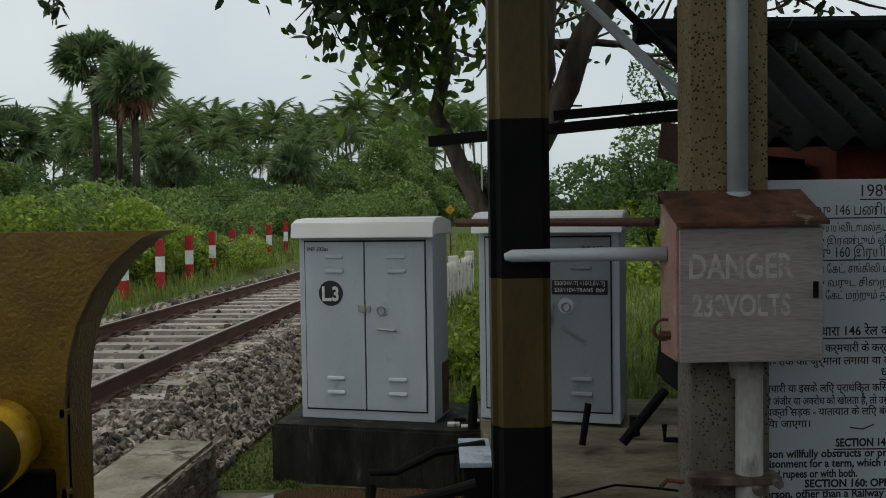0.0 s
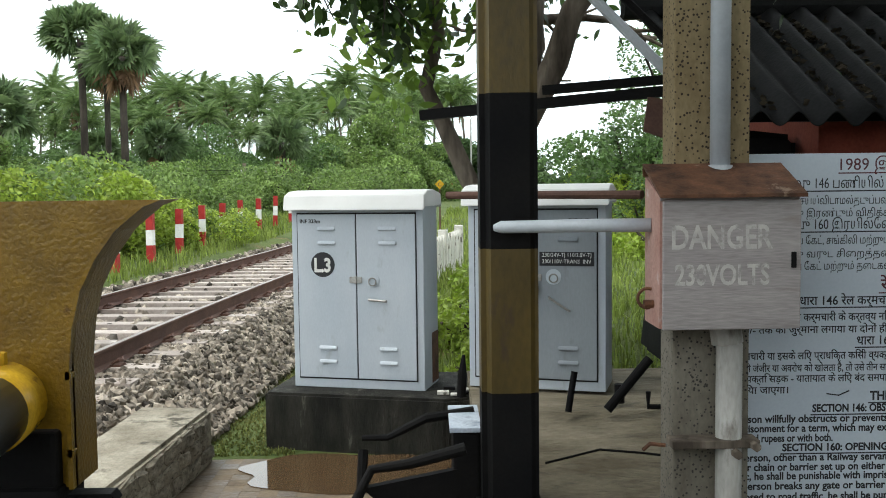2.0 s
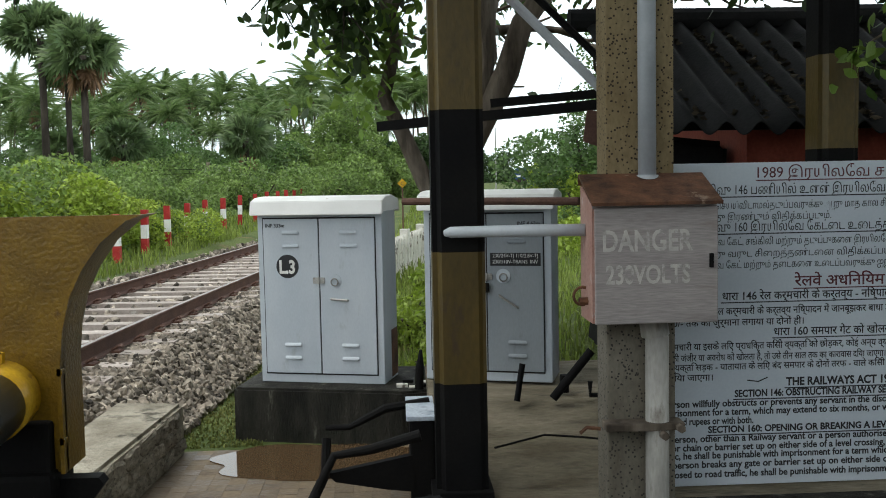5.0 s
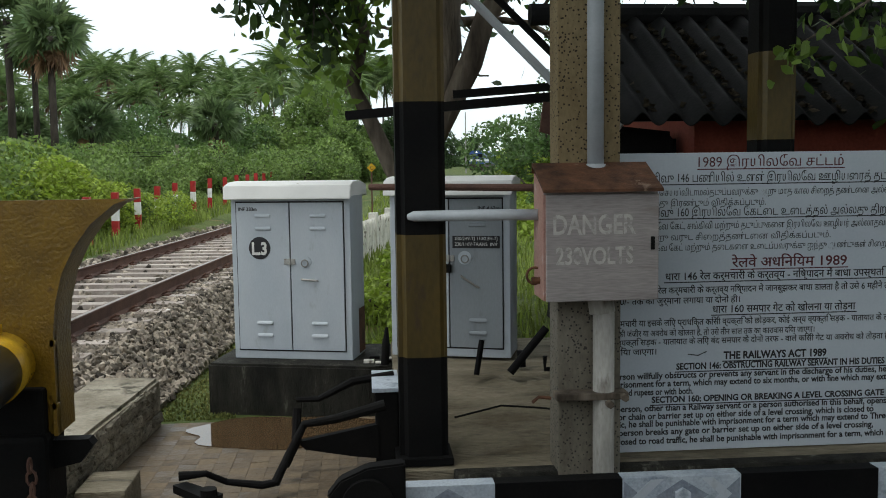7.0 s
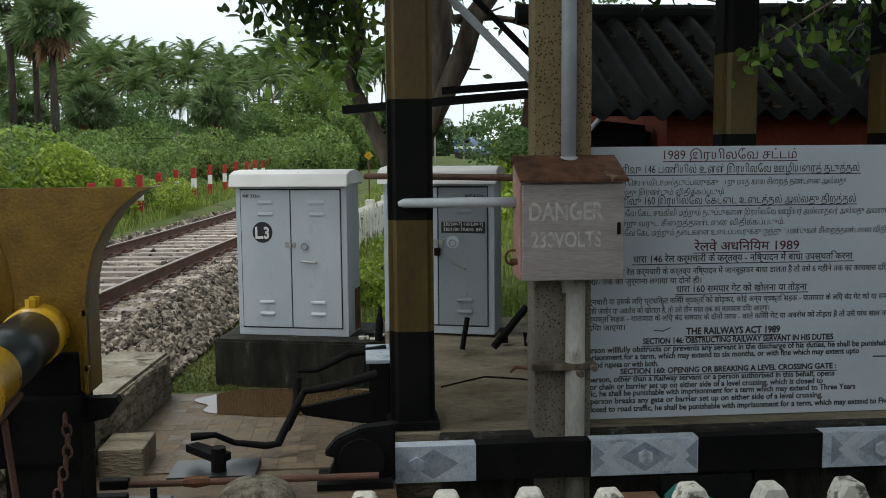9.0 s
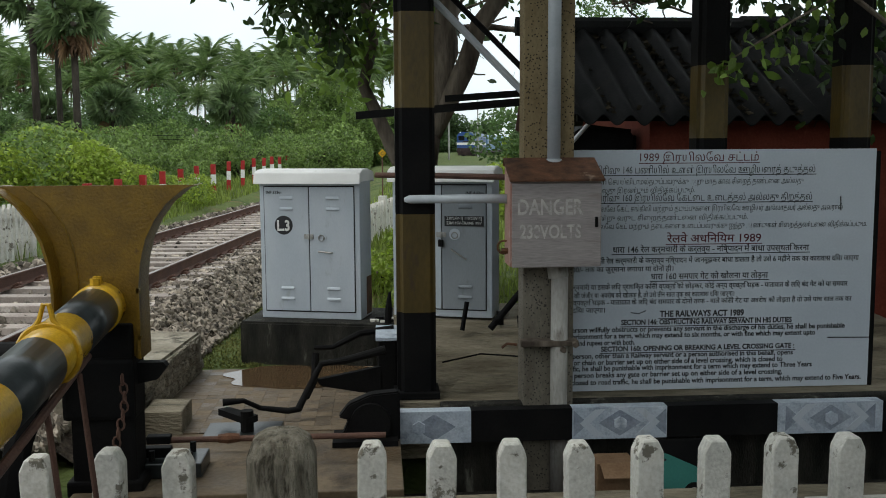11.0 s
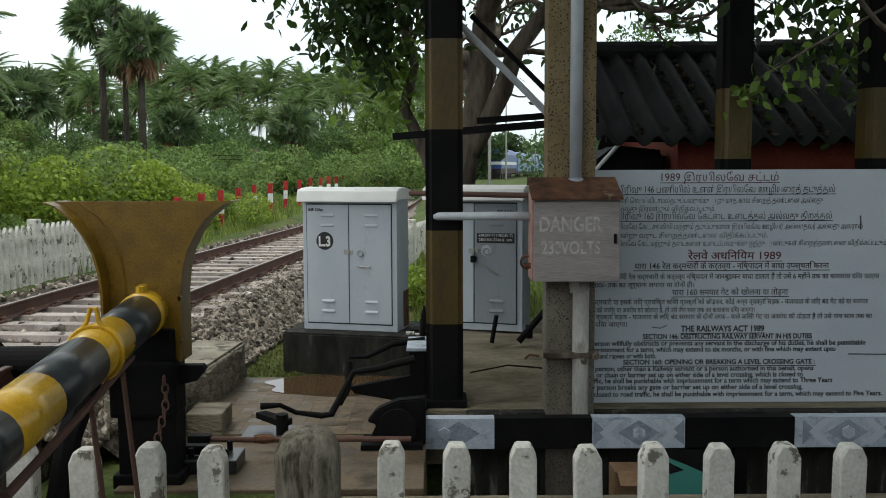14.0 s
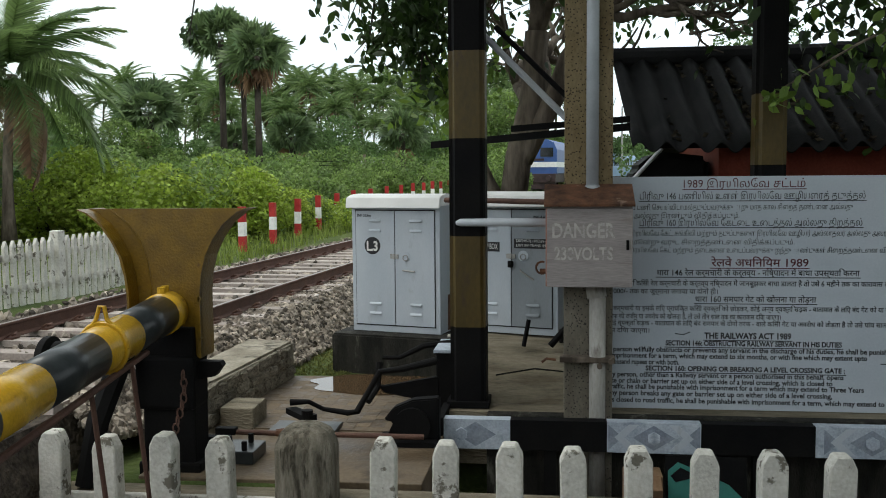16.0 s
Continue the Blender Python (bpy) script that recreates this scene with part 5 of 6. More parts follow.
def place(kind, spots):
    """First spot for the thing itself, the rest for copies: x, y, scale, turn."""
    for i, (x, y, s, a) in enumerate(spots):
        m = pose(x, y, ground_h(x, y) - 0.1, 0, 0, a)
        if i == 0:
            kind.matrix_basis = m @ Matrix.Diagonal((s, s, s, 1))
            first = kind
        else:
            o = copy_thing(first, m)
            o.scale = (s, s, s)


rv = random.Random(11)


def belt(n, x0, x1, y0, y1, s0, s1):
    return [(x0 + (x1 - x0) * (i + rv.random()) / n, rv.uniform(y0, y1), rv.uniform(s0, s1), rv.uniform(0, 360)) for i in range(n)]


bush_a = bush_kind(21, 2.0, 1.7, 15000, 0.075, "bush", "dense green thorny bush")
place(bush_a, [(-8.3, 24.0, 1.25, 50), (-10.6, 25.5, 1.4, 100), (-6.7, 26.5, 0.85, 10), (-13.0, 26.5, 1.3, 190), (-9.2, 28.5, 1.2, 280)]
      + belt(10, -24, -3.5, 42, 48, 1.0, 1.6) + belt(9, -28, -3.0, 50, 58, 1.2, 1.7) + belt(7, -19, -8.0, 31, 37, 0.7, 1.15) + belt(9, -62, -28, 46, 60, 2.0, 2.6))
bush_b = bush_kind(22, 1.9, 1.5, 16000, 0.068, "bush_light", "light yellow-green leafy bush")
place(bush_b, [(-11.3, 23.2, 1.45, 10), (-9.7, 22.4, 0.95, 80), (-13.0, 22.4, 1.3, 200), (-8.0, 22.2, 0.95, 130), (-8.9, 23.0, 1.2, 300), (-6.8, 24.4, 0.8, 60)])
bush_c = bush_kind(23, 2.2, 2.2, 13000, 0.10, "bush_dark", "dark green broad-leaved shrub")
place(bush_c, belt(10, -40, -10, 62, 72, 1.2, 1.8) + belt(13, -50, -3.5, 80, 86, 1.5, 2.1) + [(-15.2, 23.4, 1.2, 40), (-16.6, 20.6, 1.2, 90), (-18.9, 24, 1.7, 20), (-15.4, 18.2, 0.85, 200), (-17.8, 17.2, 1.0, 310)])
tree_round = bush_kind(24, 3.7, 5.9, 30000, 0.19, "bush", "rounded green tree among the bushes", "round_tree", 26)
place(tree_round, [(-5.0, 75, 1.05, 0), (-8.0, 79, 0.86, 70), (-1.6, 80, 0.86, 140), (-21.0, 47, 0.62, 220), (-24.0, 45, 0.66, 300), (-31, 52, 0.8, 33), (-0.8, 90, 0.7, 10)])
grove = bush_kind(29, 3.4, 6.0, 15000, 0.26, "leaf_grove", "dark green grove tree under the palms", "grove_tree", 24)
place(grove, belt(12, -56, -1, 100, 108, 0.62, 0.85) + belt(9, 12, 120, 330, 380, 1.4, 1.9) + belt(6, 0, 16, 190, 225, 1.1, 1.5) + belt(4, -3.5, 4.5, 118, 126, 0.9, 1.1) + belt(7, -58, -32, 66, 76, 0.6, 0.8))
verge = bush_kind(25, 1.6, 1.3, 6500, 0.095, "bush_light", "bright green verge bush beside the line")
place(verge, [(4.9, 19.5, 0.9, 0), (5.5, 22, 0.9, 40), (6.0, 26, 1.0, 90), (6.2, 30, 1.2, 10), (7.0, 36, 1.3, 200), (9.6, 44, 1.6, 300), (12.4, 55, 1.9, 20), (17, 70, 2.3, 80), (23, 90, 2.6, 130), (31, 115, 2.8, 60)])
thorn = bush_kind(26, 1.9, 3.5, 12000, 0.085, "bush_dark", "feathery dark green thorn tree", "thorn_tree")
place(thorn, [(6.9, 31, 1.30, 0), (6.5, 25, 0.80, 90), (10.6, 40, 1.4, 200), (14.5, 52, 1.6, 45)])
weed = bush_kind(27, 0.5, 0.45, 1500, 0.06, "bush_light", "leafy green weeds behind the cabinet", "weed")
place(weed, [(0.5, 8.6, 0.9, 0), (0.75, 9.3, 1.0, 70), (0.35, 9.9, 0.9, 150), (0.6, 10.8, 1.1, 30), (-1.1, 7.55, 0.28, 10)])
hedge = bush_kind(28, 2.4, 1.1, 6500, 0.10, "bush", "low hedge of tangled green scrub", "hedge")
place(hedge, [(track_x(y) - 6.2 - 0.03 * (y - 14), y, 0.50 + 0.006 * y, y * 37) for y in range(19, 90, 4)])


def frond(rng, length, leaflets, lw, droop, ll):
    """A feather frond along +x: rachis and two rows of leaflets."""
    s = np.linspace(0.12, 1, leaflets)
    z = 0.30 * s - droop * s ** 2.2
    px_ = np.stack([s * length * (1 - 0.12 * s * droop), np.zeros_like(s), z * length], 1)
    verts, faces = [], []
    for side in (-1, 1):
        for i in range(leaflets):
            l = ll * math.sin(math.pi * min(1, 0.12 + 0.88 * s[i])) ** 0.6 * rng.uniform(0.85, 1.1)
            tip = px_[i] + [l * 0.45, side * l * 0.62, -l * rng.uniform(0.35, 0.75)]
            b = len(verts)
            verts += [px_[i] - [lw, 0, 0], px_[i] + [lw, 0, 0], tip]
            faces.append((b, b + 1, b + 2))
    for i in range(leaflets - 1):
        b = len(verts)
        w = 0.03 * (1 - 0.8 * s[i])
        verts += [px_[i] + [0, -w, 0], px_[i] + [0, w, 0], px_[i + 1] + [0, w * 0.8, 0], px_[i + 1] + [0, -w * 0.8, 0]]
        faces.append((b, b + 1, b + 2, b + 3))
    return np.array(verts), faces


def palm_kind(seed, height, label, fronds=26, length=2.2, leaflets=24, dead=0, lean=0.06):
    rng = np.random.default_rng(seed)
    p = thing("coconut_palm", label, "palm tree", "coconut palms")
    top = Vector((lean * height, 0.3 * lean * height, height))
    pts = [(lean * height * t ** 2, 0.3 * lean * height * t ** 2, height * t) for t in np.linspace(0, 1, 8)]
    part("trunk", tube([(0, 0, -0.3)] + pts[1:], [0.20, 0.15, 0.13, 0.125, 0.12, 0.115, 0.11, 0.12], 8), "bark", p, smooth=True)
    for mat, count, name in (("palm", fronds, "crown"), ("palm_dead", dead, "dead_fronds")):
        if not count:
            continue
        V, F, n = [], [], 0
        for i in range(count):
            u = (i + 0.5) / count
            el = radians(78 - 105 * u) if mat == "palm" else radians(rng.uniform(-55, -35))
            v, f = frond(rng, length * rng.uniform(0.85, 1.1), leaflets, 0.055 if leaflets < 60 else 0.03, rng.uniform(0.55, 1.05), 0.62 * length / 2.1)
            R = np.array(Euler((rng.uniform(-0.3, 0.3), -el, i * 2.39996 + rng.uniform(-0.2, 0.2))).to_matrix())
            V.append(v @ R.T + np.array(top))
            F += [[a + n for a in q] for q in f]
            n += len(v)
        o = new(name, raw_mesh(name, np.concatenate(V), F, mat))
        o.parent = p
    nuts = bmesh.new()
    for i in range(6):
        bmesh.ops.create_icosphere(nuts, subdivisions=1, radius=0.12, matrix=Matrix.Translation(top + Vector((0.2 * math.cos(i), 0.2 * math.sin(i), -0.22))))
    part("coconuts", nuts, "bush_dark", p)
    return p


rp = random.Random(5)
palms = [palm_kind(31, 10.6, "coconut palm with a full green crown", fronds=30, length=3.3, leaflets=34), palm_kind(32, 10.0, "leaning coconut palm with green crown", fronds=28, length=3.3, leaflets=34, lean=-0.07),
         palm_kind(33, 11.2, "tall coconut palm with drooping fronds", fronds=32, length=3.5, leaflets=34, dead=2)]
spots = [[], [], []]
xx = -46.0
while xx < 0.0:
    for dx, near, far, low, high in ((0.9, 94, 104, 0.86, 1.08), (1.2, 84, 92, 0.54, 0.72), (1.2, 86, 93, 0.62, 0.86), (1.3, 106, 116, 0.90, 1.10)):
        spots[rp.randrange(3)].append((xx + rp.uniform(-dx, dx), rp.uniform(near, far), rp.uniform(low, high), rp.uniform(0, 360)))
    xx += 2.75
for kind, sp in zip(palms, spots):
    place(kind, sp + belt(3, -5, 5.5, 122, 138, 1.1, 1.35))
near_palm = palm_kind(34, 3.9, "large coconut palm with hanging yellowing fronds", fronds=38, length=3.0, leaflets=80, dead=3)
near_palm.matrix_basis = pose(-12.6, 19.5, 0.75, 0, 0, 40)


def palmyra_kind(seed, height, label, r=1.15, skirt=2):
    """A fan palm: a ball of stiff fans on a straight dark trunk."""
    rng = np.random.default_rng(seed)
    p = thing("palmyra_palm", label, "palm tree", "palmyra palms")
    part("trunk", tube([(0, 0, -0.3), (0.03, 0, height * 0.5), (0.0, 0, height)], [0.26, 0.20, 0.19], 10), "bark_dark", p, smooth=True)
    for mat, count, name in (("palmyra", 54, "crown"), ("palm_dead", skirt, "dead_skirt")):
        V, F, n = [], [], 0
        for i in range(count):
            el = math.asin(1 - 1.45 * (i + 0.5) / count) if mat == "palmyra" else radians(rng.uniform(-80, -55))
            az = i * 2.39996
            d = np.array([math.cos(az) * math.cos(el), math.sin(az) * math.cos(el), math.sin(el)])
            side = np.cross(d, [0, 0, 1.0])
            side /= np.linalg.norm(side) + 1e-9
            up = np.cross(side, d)
            ro = rng.uniform(-1.4, 1.4)
            side, up = side * math.cos(ro) + up * math.sin(ro), up * math.cos(ro) - side * math.sin(ro)
            hub = d * r * rng.uniform(0.36, 0.74)
            rays = 15
            for k in range(rays):
                th = radians(-95 + 190 * k / (rays - 1))
                ray = d * math.cos(th) + (side * math.sin(th))
                l = r * 0.60 * rng.uniform(0.8, 1.15)
                w = 0.05 * r
                tip = hub + ray * l - np.array([0, 0, 0.12 * l])
                mid = hub + ray * l * 0.6 + up * 0.04
                wv = np.cross(ray, up) * w
                V += [hub, mid - wv, tip, mid + wv]
                F.append((n, n + 1, n + 2, n + 3))
                n += 4
            V += [np.zeros(3), hub + side * 0.02, hub - side * 0.02]
            F.append((n, n + 1, n + 2))
            n += 3
        v = np.array(V) + [0, 0, height]
        o = new(name, raw_mesh(name, v, F, mat))
        o.parent = p
    return p


front_palmyra = palmyra_kind(41, 8.6, "palmyra palm with a round fan crown and brown dead skirt", 1.95, 8)
place(front_palmyra, [(-16.4, 52, 1.0, 100)])
back_palmyra = palmyra_kind(42, 9.9, "tall palmyra palm with a full fan crown", 2.0, 1)
place(back_palmyra, [(-19.3, 54, 1.0, 0), (-18.6, 56, 0.84, 120)])
low_palmyra = palmyra_kind(43, 5.3, "short palmyra palm with a dense round crown", 1.9, 1)
place(low_palmyra, [(-22.2, 50, 1.0, 200)])
young_palmyra = palmyra_kind(44, 4.0, "young bushy palmyra palm among the scrub", 1.6, 2)
place(young_palmyra, [(-16.1, 58, 1.02, 33), (-9.4, 62, 1.10, 80), (-20.6, 60, 0.95, 250)])


def limb(bm, rng, p, d, r, length, depth, tips):
    pts, rad = [p.copy()], [r]
    for i in range(4):
        d = (d + Vector(rng.normal(size=3)) * 0.22).normalized()
        p = p + d * length / 4
        pts.append(p.copy())
        rad.append(r * (1 - 0.13 * (i + 1)))
    add_tube(bm, pts, rad, 8 if r > 0.06 else 5)
    if depth == 0:
        tips.append(p.copy())
        return
    for k in range(3 if depth > 1 else 2):
        nd = (d + Vector(rng.normal(size=3)) * 0.55 + Vector((0, 0, 0.15))).normalized()
        limb(bm, rng, pts[rng.integers(2, 5)], nd, r * 0.6, length * 0.75, depth - 1, tips)


def branching_tree(name, seed, stems, depth, leaf_n, leaf_size, spread, material, label):
    rng = np.random.default_rng(seed)
    t = thing(name, label, "tree")
    bm, tips = bmesh.new(), []
    for pts, r0, r1, length in stems:
        pts = [Vector((0.12 + (q[0] - 0.12) * 0.86, 8.87 + (q[1] - 10.5) * 0.86, max(0.1, 2.05 + (q[2] - 2.05) * 0.86))) for q in pts]
        add_tube(bm, pts, list(np.linspace(r0, r1, len(pts))), 12)
        d = (pts[-1] - pts[-2]).normalized()
        for k in range(4):
            nd = (d + Vector(rng.normal(size=3)) * 0.6).normalized()
            limb(bm, rng, pts[-1 - (k % 2)], nd, r1 * 0.75, length, depth, tips)
    part("trunk", bm, "bark", t, "rough brown bark", True)
    P = np.array([tp[:] for tp in tips])
    if leaf_n:
        k = rng.integers(0, len(P), leaf_n)
        c = P[k] + rng.normal(size=(leaf_n, 3)) * spread
        v, f = leaf_ovals(c, leaf_size, rng, 0.25)
        o = new("crown", raw_mesh("crown", v, f, material))
        o.parent = t
    return t


roadside = branching_tree("roadside_tree", 51, [([(0.80, 10.5, 0.2), (0.83, 10.5, 1.5), (0.93, 10.5, 2.3), (1.13, 10.5, 3.1), (1.20, 10.5, 4.1)], 0.19, 0.15, 1.3),
                                           ([(0.97, 10.5, 2.25), (1.24, 10.45, 2.75), (1.46, 10.4, 3.15), (1.64, 10.4, 3.7), (2.1, 10.3, 4.3)], 0.15, 0.10, 1.3),
                                           ([(0.82, 10.5, 1.3), (0.48, 10.4, 1.95), (0.24, 10.4, 2.5), (0.05, 10.4, 2.9), (0.20, 10.45, 3.5), (0.05, 10.4, 4.0)], 0.10, 0.05, 0.9)], 3, 480, 0.10, 0.22, "leaf", "old roadside tree with forked rough trunk")
spray = np.random.default_rng(52)
yl = np.concatenate([np.array((-0.20, 8.8, 3.17)) + spray.normal(size=(260, 3)) * (0.28, 0.2, 0.30), np.array((0.1, 8.8, 3.38)) + spray.normal(size=(160, 3)) * (0.3, 0.2, 0.3)])
v, f = leaf_ovals(yl, 0.085, spray, 0.3)
o = new("young_leaves", raw_mesh("young_leaves", v, f, "leaf_light"))
o.parent = roadside


def overhanging_tree():
    """A broad-leaved tree that stands beside the view and reaches over the post, board and cabinets."""
    rng = np.random.default_rng(61)
    t = thing("overhanging_tree", "broad-leaved tree reaching over the crossing yard", "tree")
    bm = bmesh.new()
    add_tube(bm, [(7.4, 5.2, -0.1), (7.2, 5.3, 2.0), (6.6, 5.4, 3.6), (5.8, 5.6, 5.0)], [0.38, 0.30, 0.26, 0.20], 12)
    ends = [(1.5, 7.5, 5.0), (-1.5, 8.5, 5.2), (3.2, 8.2, 4.6), (4.6, 5.2, 4.7), (2.0, 4.0, 5.6), (-3.0, 5.5, 6.0), (0.0, 6.2, 6.2)]
    for e in ends:
        a, b = Vector((5.8, 5.6, 5.0)), Vector(e)
        m = (a + b) / 2 + Vector((0, 0, 0.7))
        add_tube(bm, [a, (a + m) / 2 + Vector((0, 0, 0.2)), m, (m + b) / 2 + Vector((0, 0, 0.1)), b], [0.14, 0.11, 0.08, 0.05, 0.025], 8)
    part("trunk", bm, "bark", t, "rough brown bark", True)
    # hanging sprays: centre, spread, number of leaves
    sprays = [((-1.0, 8.1, 4.05), (0.30, 0.3, 0.25), 120), ((-0.42, 8.1, 3.85), (0.22, 0.3, 0.30), 620), ((-0.02, 8.2, 4.05), (0.28, 0.35, 0.26), 420),
              ((-0.28, 8.1, 3.35), (0.10, 0.15, 0.22), 90), ((-0.9, 8.0, 3.55), (0.12, 0.12, 0.16), 60),
              ((-3.65, 9.4, 3.98), (0.05, 0.05, 0.12), 26), ((3.0, 11.5, 4.6), (0.9, 0.5, 0.26), 300), ((1.6, 12.2, 4.75), (0.6, 0.5, 0.4), 300), ((4.6, 11.8, 4.75), (0.7, 0.5, 0.25), 110),
              ((4.45, 6.6, 3.35), (0.5, 0.4, 0.32), 260), ((5.0, 6.7, 2.8), (0.22, 0.3, 0.45), 170), ((3.9, 6.8, 3.6), (0.5, 0.4, 0.15), 120)]
    C = [np.array(c) + rng.normal(size=(n, 3)) * np.array(s) for c, s, n in sprays]
    v, f = leaf_ovals(np.concatenate(C), 0.085, rng, 0.5)
    o = new("crown", raw_mesh("crown", v, f, "leaf"))
    o.parent = t
    tw = bmesh.new()
    for c, s, n in sprays:
        c = Vector(c)
        for k in range(5):
            q = c + Vector((rng.normal() * s[0] * 1.3, rng.normal() * s[1], -abs(rng.normal()) * s[2]))
            add_tube(tw, [c + Vector((0.1, 0.1, s[2] * 1.5 + 0.7)), c + Vector((0, 0, s[2] * 0.8)), q], [0.016, 0.011, 0.005], 5)
    part("twigs", tw, "bark_dark", t)["kind"] = "stuff"
    # leaves above the view, spread past the camera to darken the yard
    top = rng.uniform((-1.5, -4.5, 5.3), (9.0, 9.0, 7.4), (17000, 3))
    top = top[np.sin(top[:, 0] * 1.3) + np.sin(top[:, 1] * 1.7 + 1) + rng.normal(0, 0.6, len(top)) > -0.7]
    v, f = leaf_quads(top, 0.24, rng, flat=0.5)
    o = new("upper_crown", raw_mesh("upper_crown", v, f, "leaf"))
    o.parent = t
    light = np.concatenate([np.array((3.28, 5.6, 2.72)) + rng.normal(size=(30, 3)) * (0.10, 0.08, 0.10), np.array((3.75, 5.6, 2.88)) + rng.normal(size=(12, 3)) * (0.08, 0.08, 0.10), np.array((4.5, 6.2, 3.3)) + rng.normal(size=(60, 3)) * (0.35, 0.2, 0.2)])
    v, f = leaf_ovals(light, 0.085, rng, 0.5, 1.5)
    o = new("young_leaves", raw_mesh("young_leaves", v, f, "leaf_light"))
    o.parent = t
    part("creeper_stem", tube([(3.3, 5.6, 2.8), (3.9, 5.7, 3.15), (4.6, 5.9, 3.5), (5.6, 6.0, 4.6)], [0.008, 0.012, 0.016, 0.03], 6), "bark", t)
    part("bare_branch", tube([(4.15, 5.8, 3.75), (4.5, 5.8, 3.35), (5.2, 5.8, 2.85)], [0.028, 0.024, 0.02], 8), "bark", t)


overhanging_tree()


def build_winch():
    """Blackened winding gear that stands beside the fork."""
    w = thing("gate_winch", "blackened iron gate winch with cable drum", "winch")
    x, y = -2.75, 4.55
    part("frame", boxed(x - 0.30, x - 0.24, y - 0.25, y + 0.25, -0.2, 0.52, 0.012), "black", w)
    part("frame", boxed(x + 0.24, x + 0.30, y - 0.25, y + 0.25, -0.2, 0.52, 0.012), "black", w)
    part("drum", rod((x - 0.30, y, 0.50), (x + 0.34, y, 0.50), 0.13, n=20), "black", w)
    part("gear_wheel", rod((x - 0.40, y, 0.46), (x - 0.34, y, 0.46), 0.21, n=28), "black", w)
    part("crank_handle", tube([(x + 0.34, y, 0.50), (x + 0.42, y, 0.50), (x + 0.44, y - 0.16, 0.66), (x + 0.54, y - 0.16, 0.68)], 0.022, 8), "black", w)
    part("base", boxed(x - 0.45, x + 0.45, y - 0.32, y + 0.32, -0.22, -0.1, 0.01), "black", w)


build_winch()

# unseen trees added behind and beside the camera to hold back sky light
shade = bush_kind(71, 4.2, 6.5, 7000, 0.62, "leaf", "large dense tree added out of view to block sky light", "shade_tree")
place(shade, [(-1.5, -12, 1.0, 0), (4.5, -11, 1.1, 80), (10, -9, 1.15, 160), (14, -3, 1.1, 220), (14, 5, 1.0, 300), (-7.5, -14, 0.9, 20)])


# ---- line-side poles, wires, sign ----
def pole(name, x, y, h, r, label, arms=(), material="concrete"):
    p = thing(name, label, "pole", at=pose(x, y, ground_h(x, y)))
    part("shaft", rod((0, 0, -0.3), (0, 0, h), r, r * 0.7, 10), material, p)
    for z, w in arms:
        part("cross_arm", boxed(-w * 0.2, w, -0.04, 0.04, z - 0.04, z + 0.04), "steel", p)
        for k in (-0.15, 0.45, 0.95):
            part("insulator", rod((w * k, 0, z + 0.03), (w * k, 0, z + 0.16), 0.035, n=8), "post_white", p)
    return p


pole("power_pole", -9.0, 47.0, 2.6, 0.12, "slim grey power pole with a cross arm among the bushes", [(2.15, 1.1)])
pole("signal_mast", track_x(75) + 3.4, 75, 6.5, 0.09, "thin grey signal mast beside the line", material="steel")
pole("mast", track_x(110) + 3.2, 110, 9.0, 0.12, "grey steel mast beside the line", material="steel")
pole("mast", 3.05, 44, 7.6, 0.09, "tall grey steel mast behind the tree", [(5.4, 0.5)], "steel")
pole("mast", track_x(140) + 4, 140, 9.0, 0.12, "grey steel mast beside the line", material="steel")
wires = bmesh.new()
for dz, dy in ((0.0, 0), (0.22, 0.3)):
    add_tube(wires, [(-40, 46 + dy, 2.6 + dz), (-25, 46.5 + dy, 2.35 + dz), (-9, 47 + dy, 2.55 + dz)], 0.018, 4)
solo("power_wires", wires, "black", "thin black overhead wires", "wires")
sign = thing("whistle_sign", "round yellow line-side sign on a thin post", "sign", at=pose(0.35, 24, 0.15))
part("post", rod((0, 0, 0), (0, 0, 1.66), 0.02, n=8), "rail_rust", sign)
part("disc", rod((0, -0.05, 1.75), (0, -0.02, 1.75), 0.12, n=4), "yellow_bright", sign, "yellow diamond plate")
lettering("marking", "C", 0.14, (-0.045, -0.055, 1.70), sign, "ink")


# ---- the train ----
def wheelsets(v, ys):
    for y in ys:
        for s in (-1, 1):
            part("wheel", rod((s * 0.80, y, 0.48), (s * 0.92, y, 0.48), 0.48, n=20), "loco_dark", v)


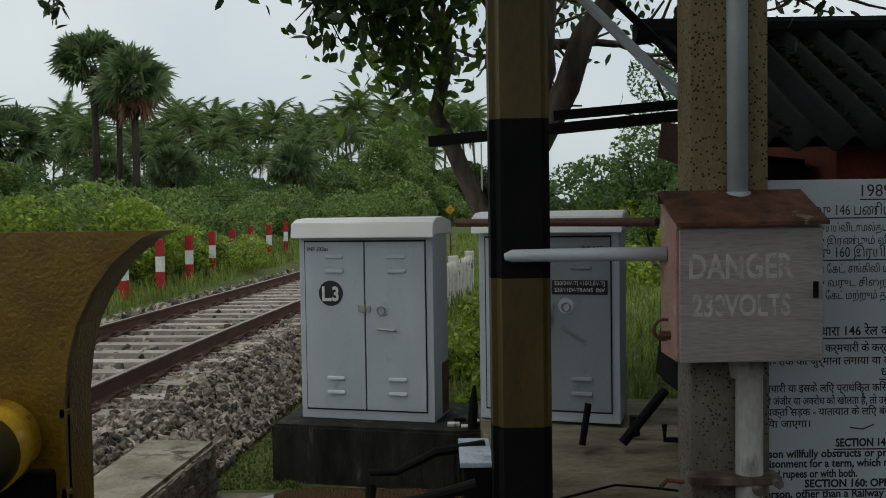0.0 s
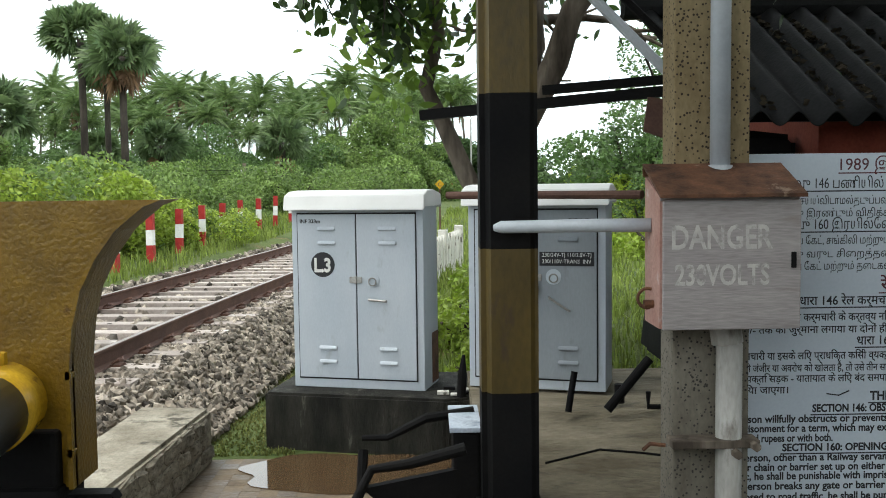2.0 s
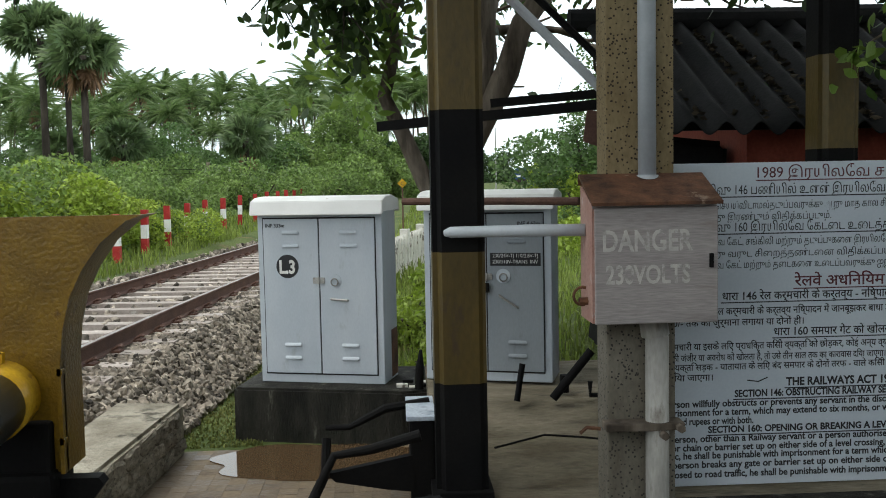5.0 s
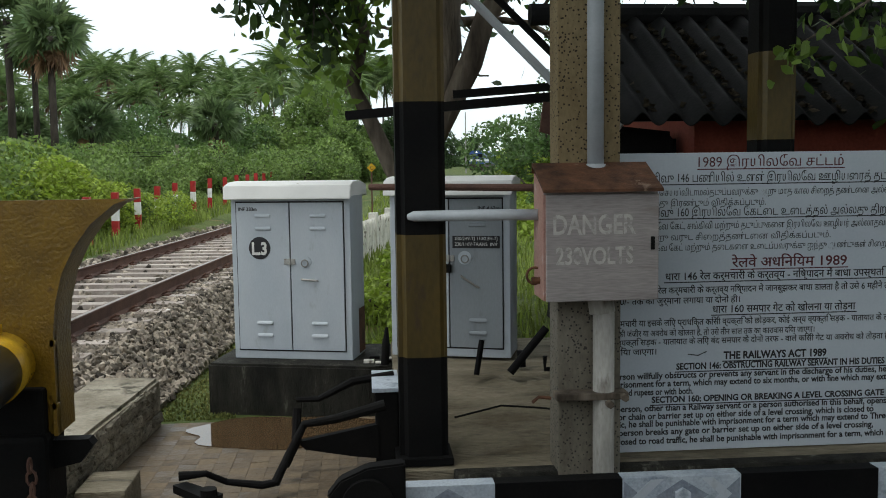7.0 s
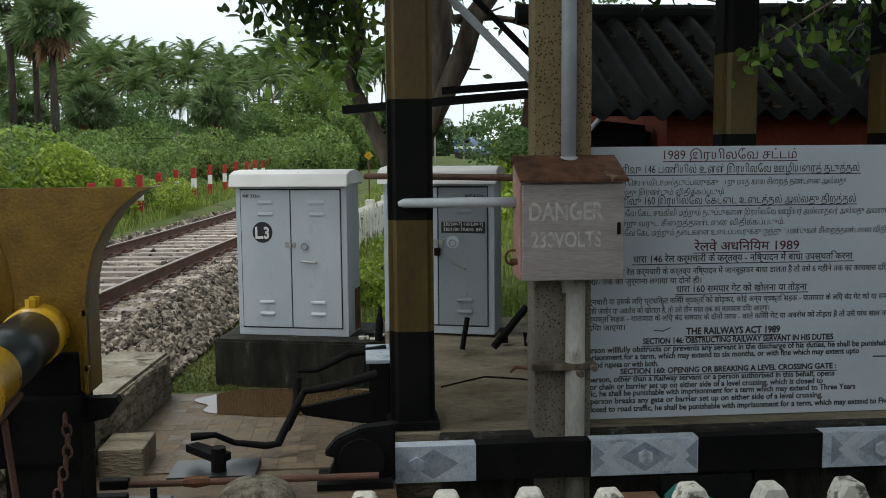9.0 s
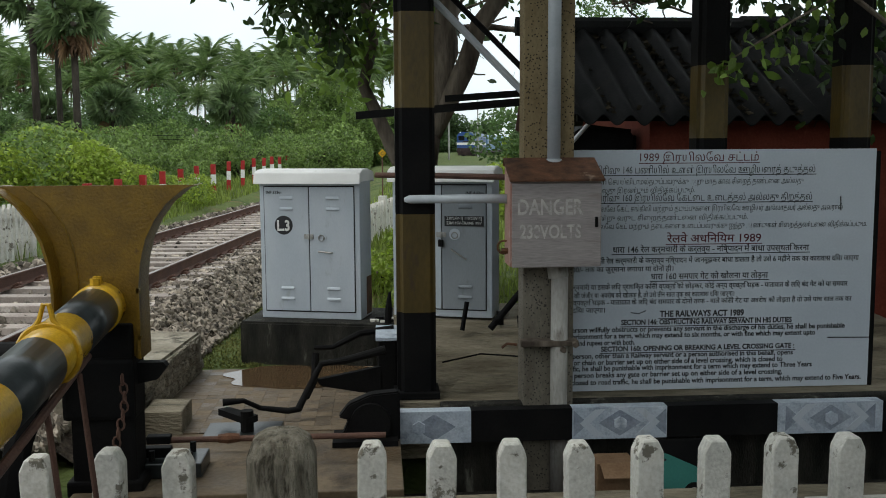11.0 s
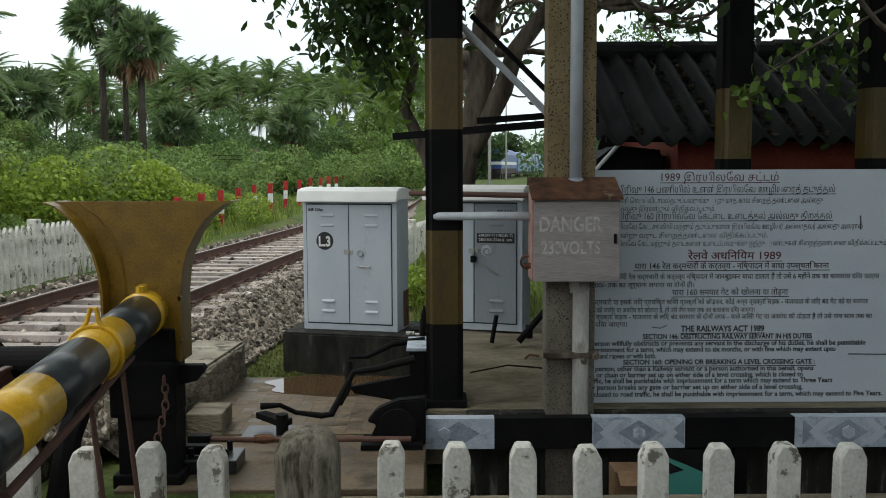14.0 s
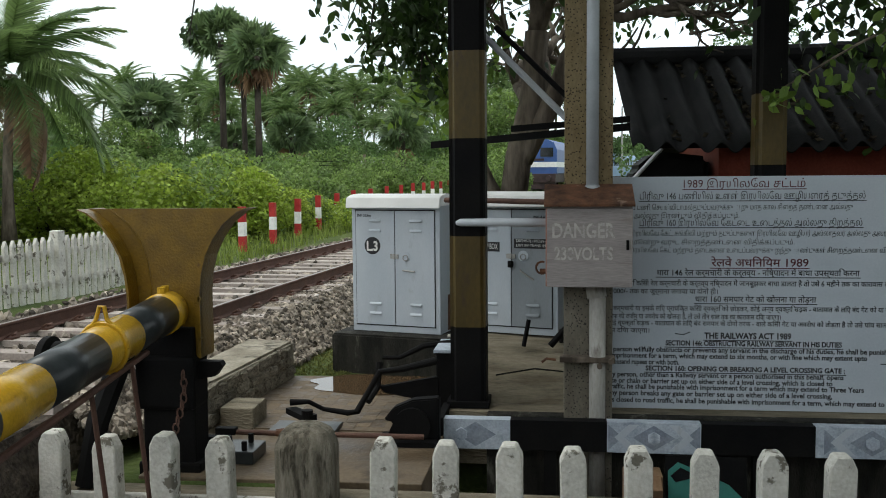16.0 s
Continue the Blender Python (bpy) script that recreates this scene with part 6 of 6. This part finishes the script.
def build_loco():
    v = thing("locomotive", "dark blue diesel locomotive with a white band and lit headlamp", "locomotive")
    part("underframe", boxed(-1.45, 1.45, 0.0, 18.0, 0.75, 1.45, 0.05), "loco_dark", v, "dark buffer beam and underframe")
    bm = bmesh.new()
    add_prism(bm, [(-1.5, 1.45), (1.5, 1.45), (1.5, 3.3), (1.25, 3.85), (0.7, 4.1), (-0.7, 4.1), (-1.25, 3.85), (-1.5, 3.3)], "y", 0.35, 17.6)
    part("body", bm, "loco_blue", v)
    part("white_band", boxed(-1.515, 1.515, 0.335, 17.6, 1.95, 2.35), "post_white", v, "white painted band")
    for s in (-1, 1):
        part("windscreen", boxed(s * 0.72 - 0.5, s * 0.72 + 0.5, 0.31, 0.36, 2.75, 3.45), "glass", v)
        part("buffer", rod((s * 0.95, 0.0, 1.1), (s * 0.95, -0.55, 1.1), 0.2, n=16), "loco_dark", v)
    part("headlamp", rod((0, 0.36, 3.75), (0, 0.25, 3.75), 0.16, n=16), "lamp", v, "glowing headlamp")
    part("number_panel", boxed(-0.5, 0.5, 0.30, 0.36, 2.45, 2.62), "loco_dark", v)
    part("cowcatcher", prism([(-1.3, 0.25), (1.3, 0.25), (1.4, 0.8), (-1.4, 0.8)], "y", 0.1, 0.3), "loco_dark", v)
    wheelsets(v, (2.2, 4.0, 5.8, 12.2, 14.0, 15.8))
    return v


def build_coach():
    v = thing("passenger_coach", "blue passenger coach with a row of windows", "coach", "coaches of the train")
    bm = bmesh.new()
    add_prism(bm, [(-1.55, 1.0), (1.55, 1.0), (1.6, 2.0), (1.55, 3.2), (1.1, 3.8), (0, 4.0), (-1.1, 3.8), (-1.55, 3.2), (-1.6, 2.0)], "y", 0.4, 21.6)
    part("body", bm, "coach_blue", v)
    part("underframe", boxed(-1.3, 1.3, 0.2, 21.8, 0.6, 1.0), "loco_dark", v)
    for s in (-1, 1):
        for i in range(9):
            part("window", boxed(s * 1.57 - 0.04, s * 1.57 + 0.04, 2.2 + 2.0 * i, 3.3 + 2.0 * i, 2.25, 3.0), "glass", v)
    wheelsets(v, (2.6, 5.2, 16.8, 19.4))
    return v


loco, coach = build_loco(), build_coach()
train = [(loco, 0.0, 18.0)] + [((coach if i == 0 else copy_thing(coach, Matrix())), 18.6 + 22.2 * i, 22.0) for i in range(4)]


def motions():
    """The train runs towards the crossing along its curve."""
    ts = np.arange(-4, 20.01, 0.1)
    y = np.interp(ts, [-4, 0, 2, 6, 7.5, 9, 12.5, 13, 14, 15, 16, 20], [305, 268, 250, 200, 184, 171, 145, 138, 121, 98, 71, -40])
    k = np.exp(-(np.arange(-12, 13) / 7.0) ** 2)
    y = np.convolve(np.pad(y, 12, mode="reflect", reflect_type="odd"), k / k.sum(), "valid")
    for v, behind, length in train:
        rows = []
        for t in np.arange(0, 16.01, 0.5):
            y0 = float(np.interp(t, ts, y)) + behind
            a, b = Vector((track_x(y0 + 2), y0 + 2, 0)), Vector((track_x(y0 + length - 2), y0 + length - 2, 0))
            yaw = -math.degrees(math.atan2(b.x - a.x, b.y - a.y))
            rows.append((float(t), pose(track_x(y0), y0, 0.5, 0, 0, yaw)))
        walk(v, rows)


motions()
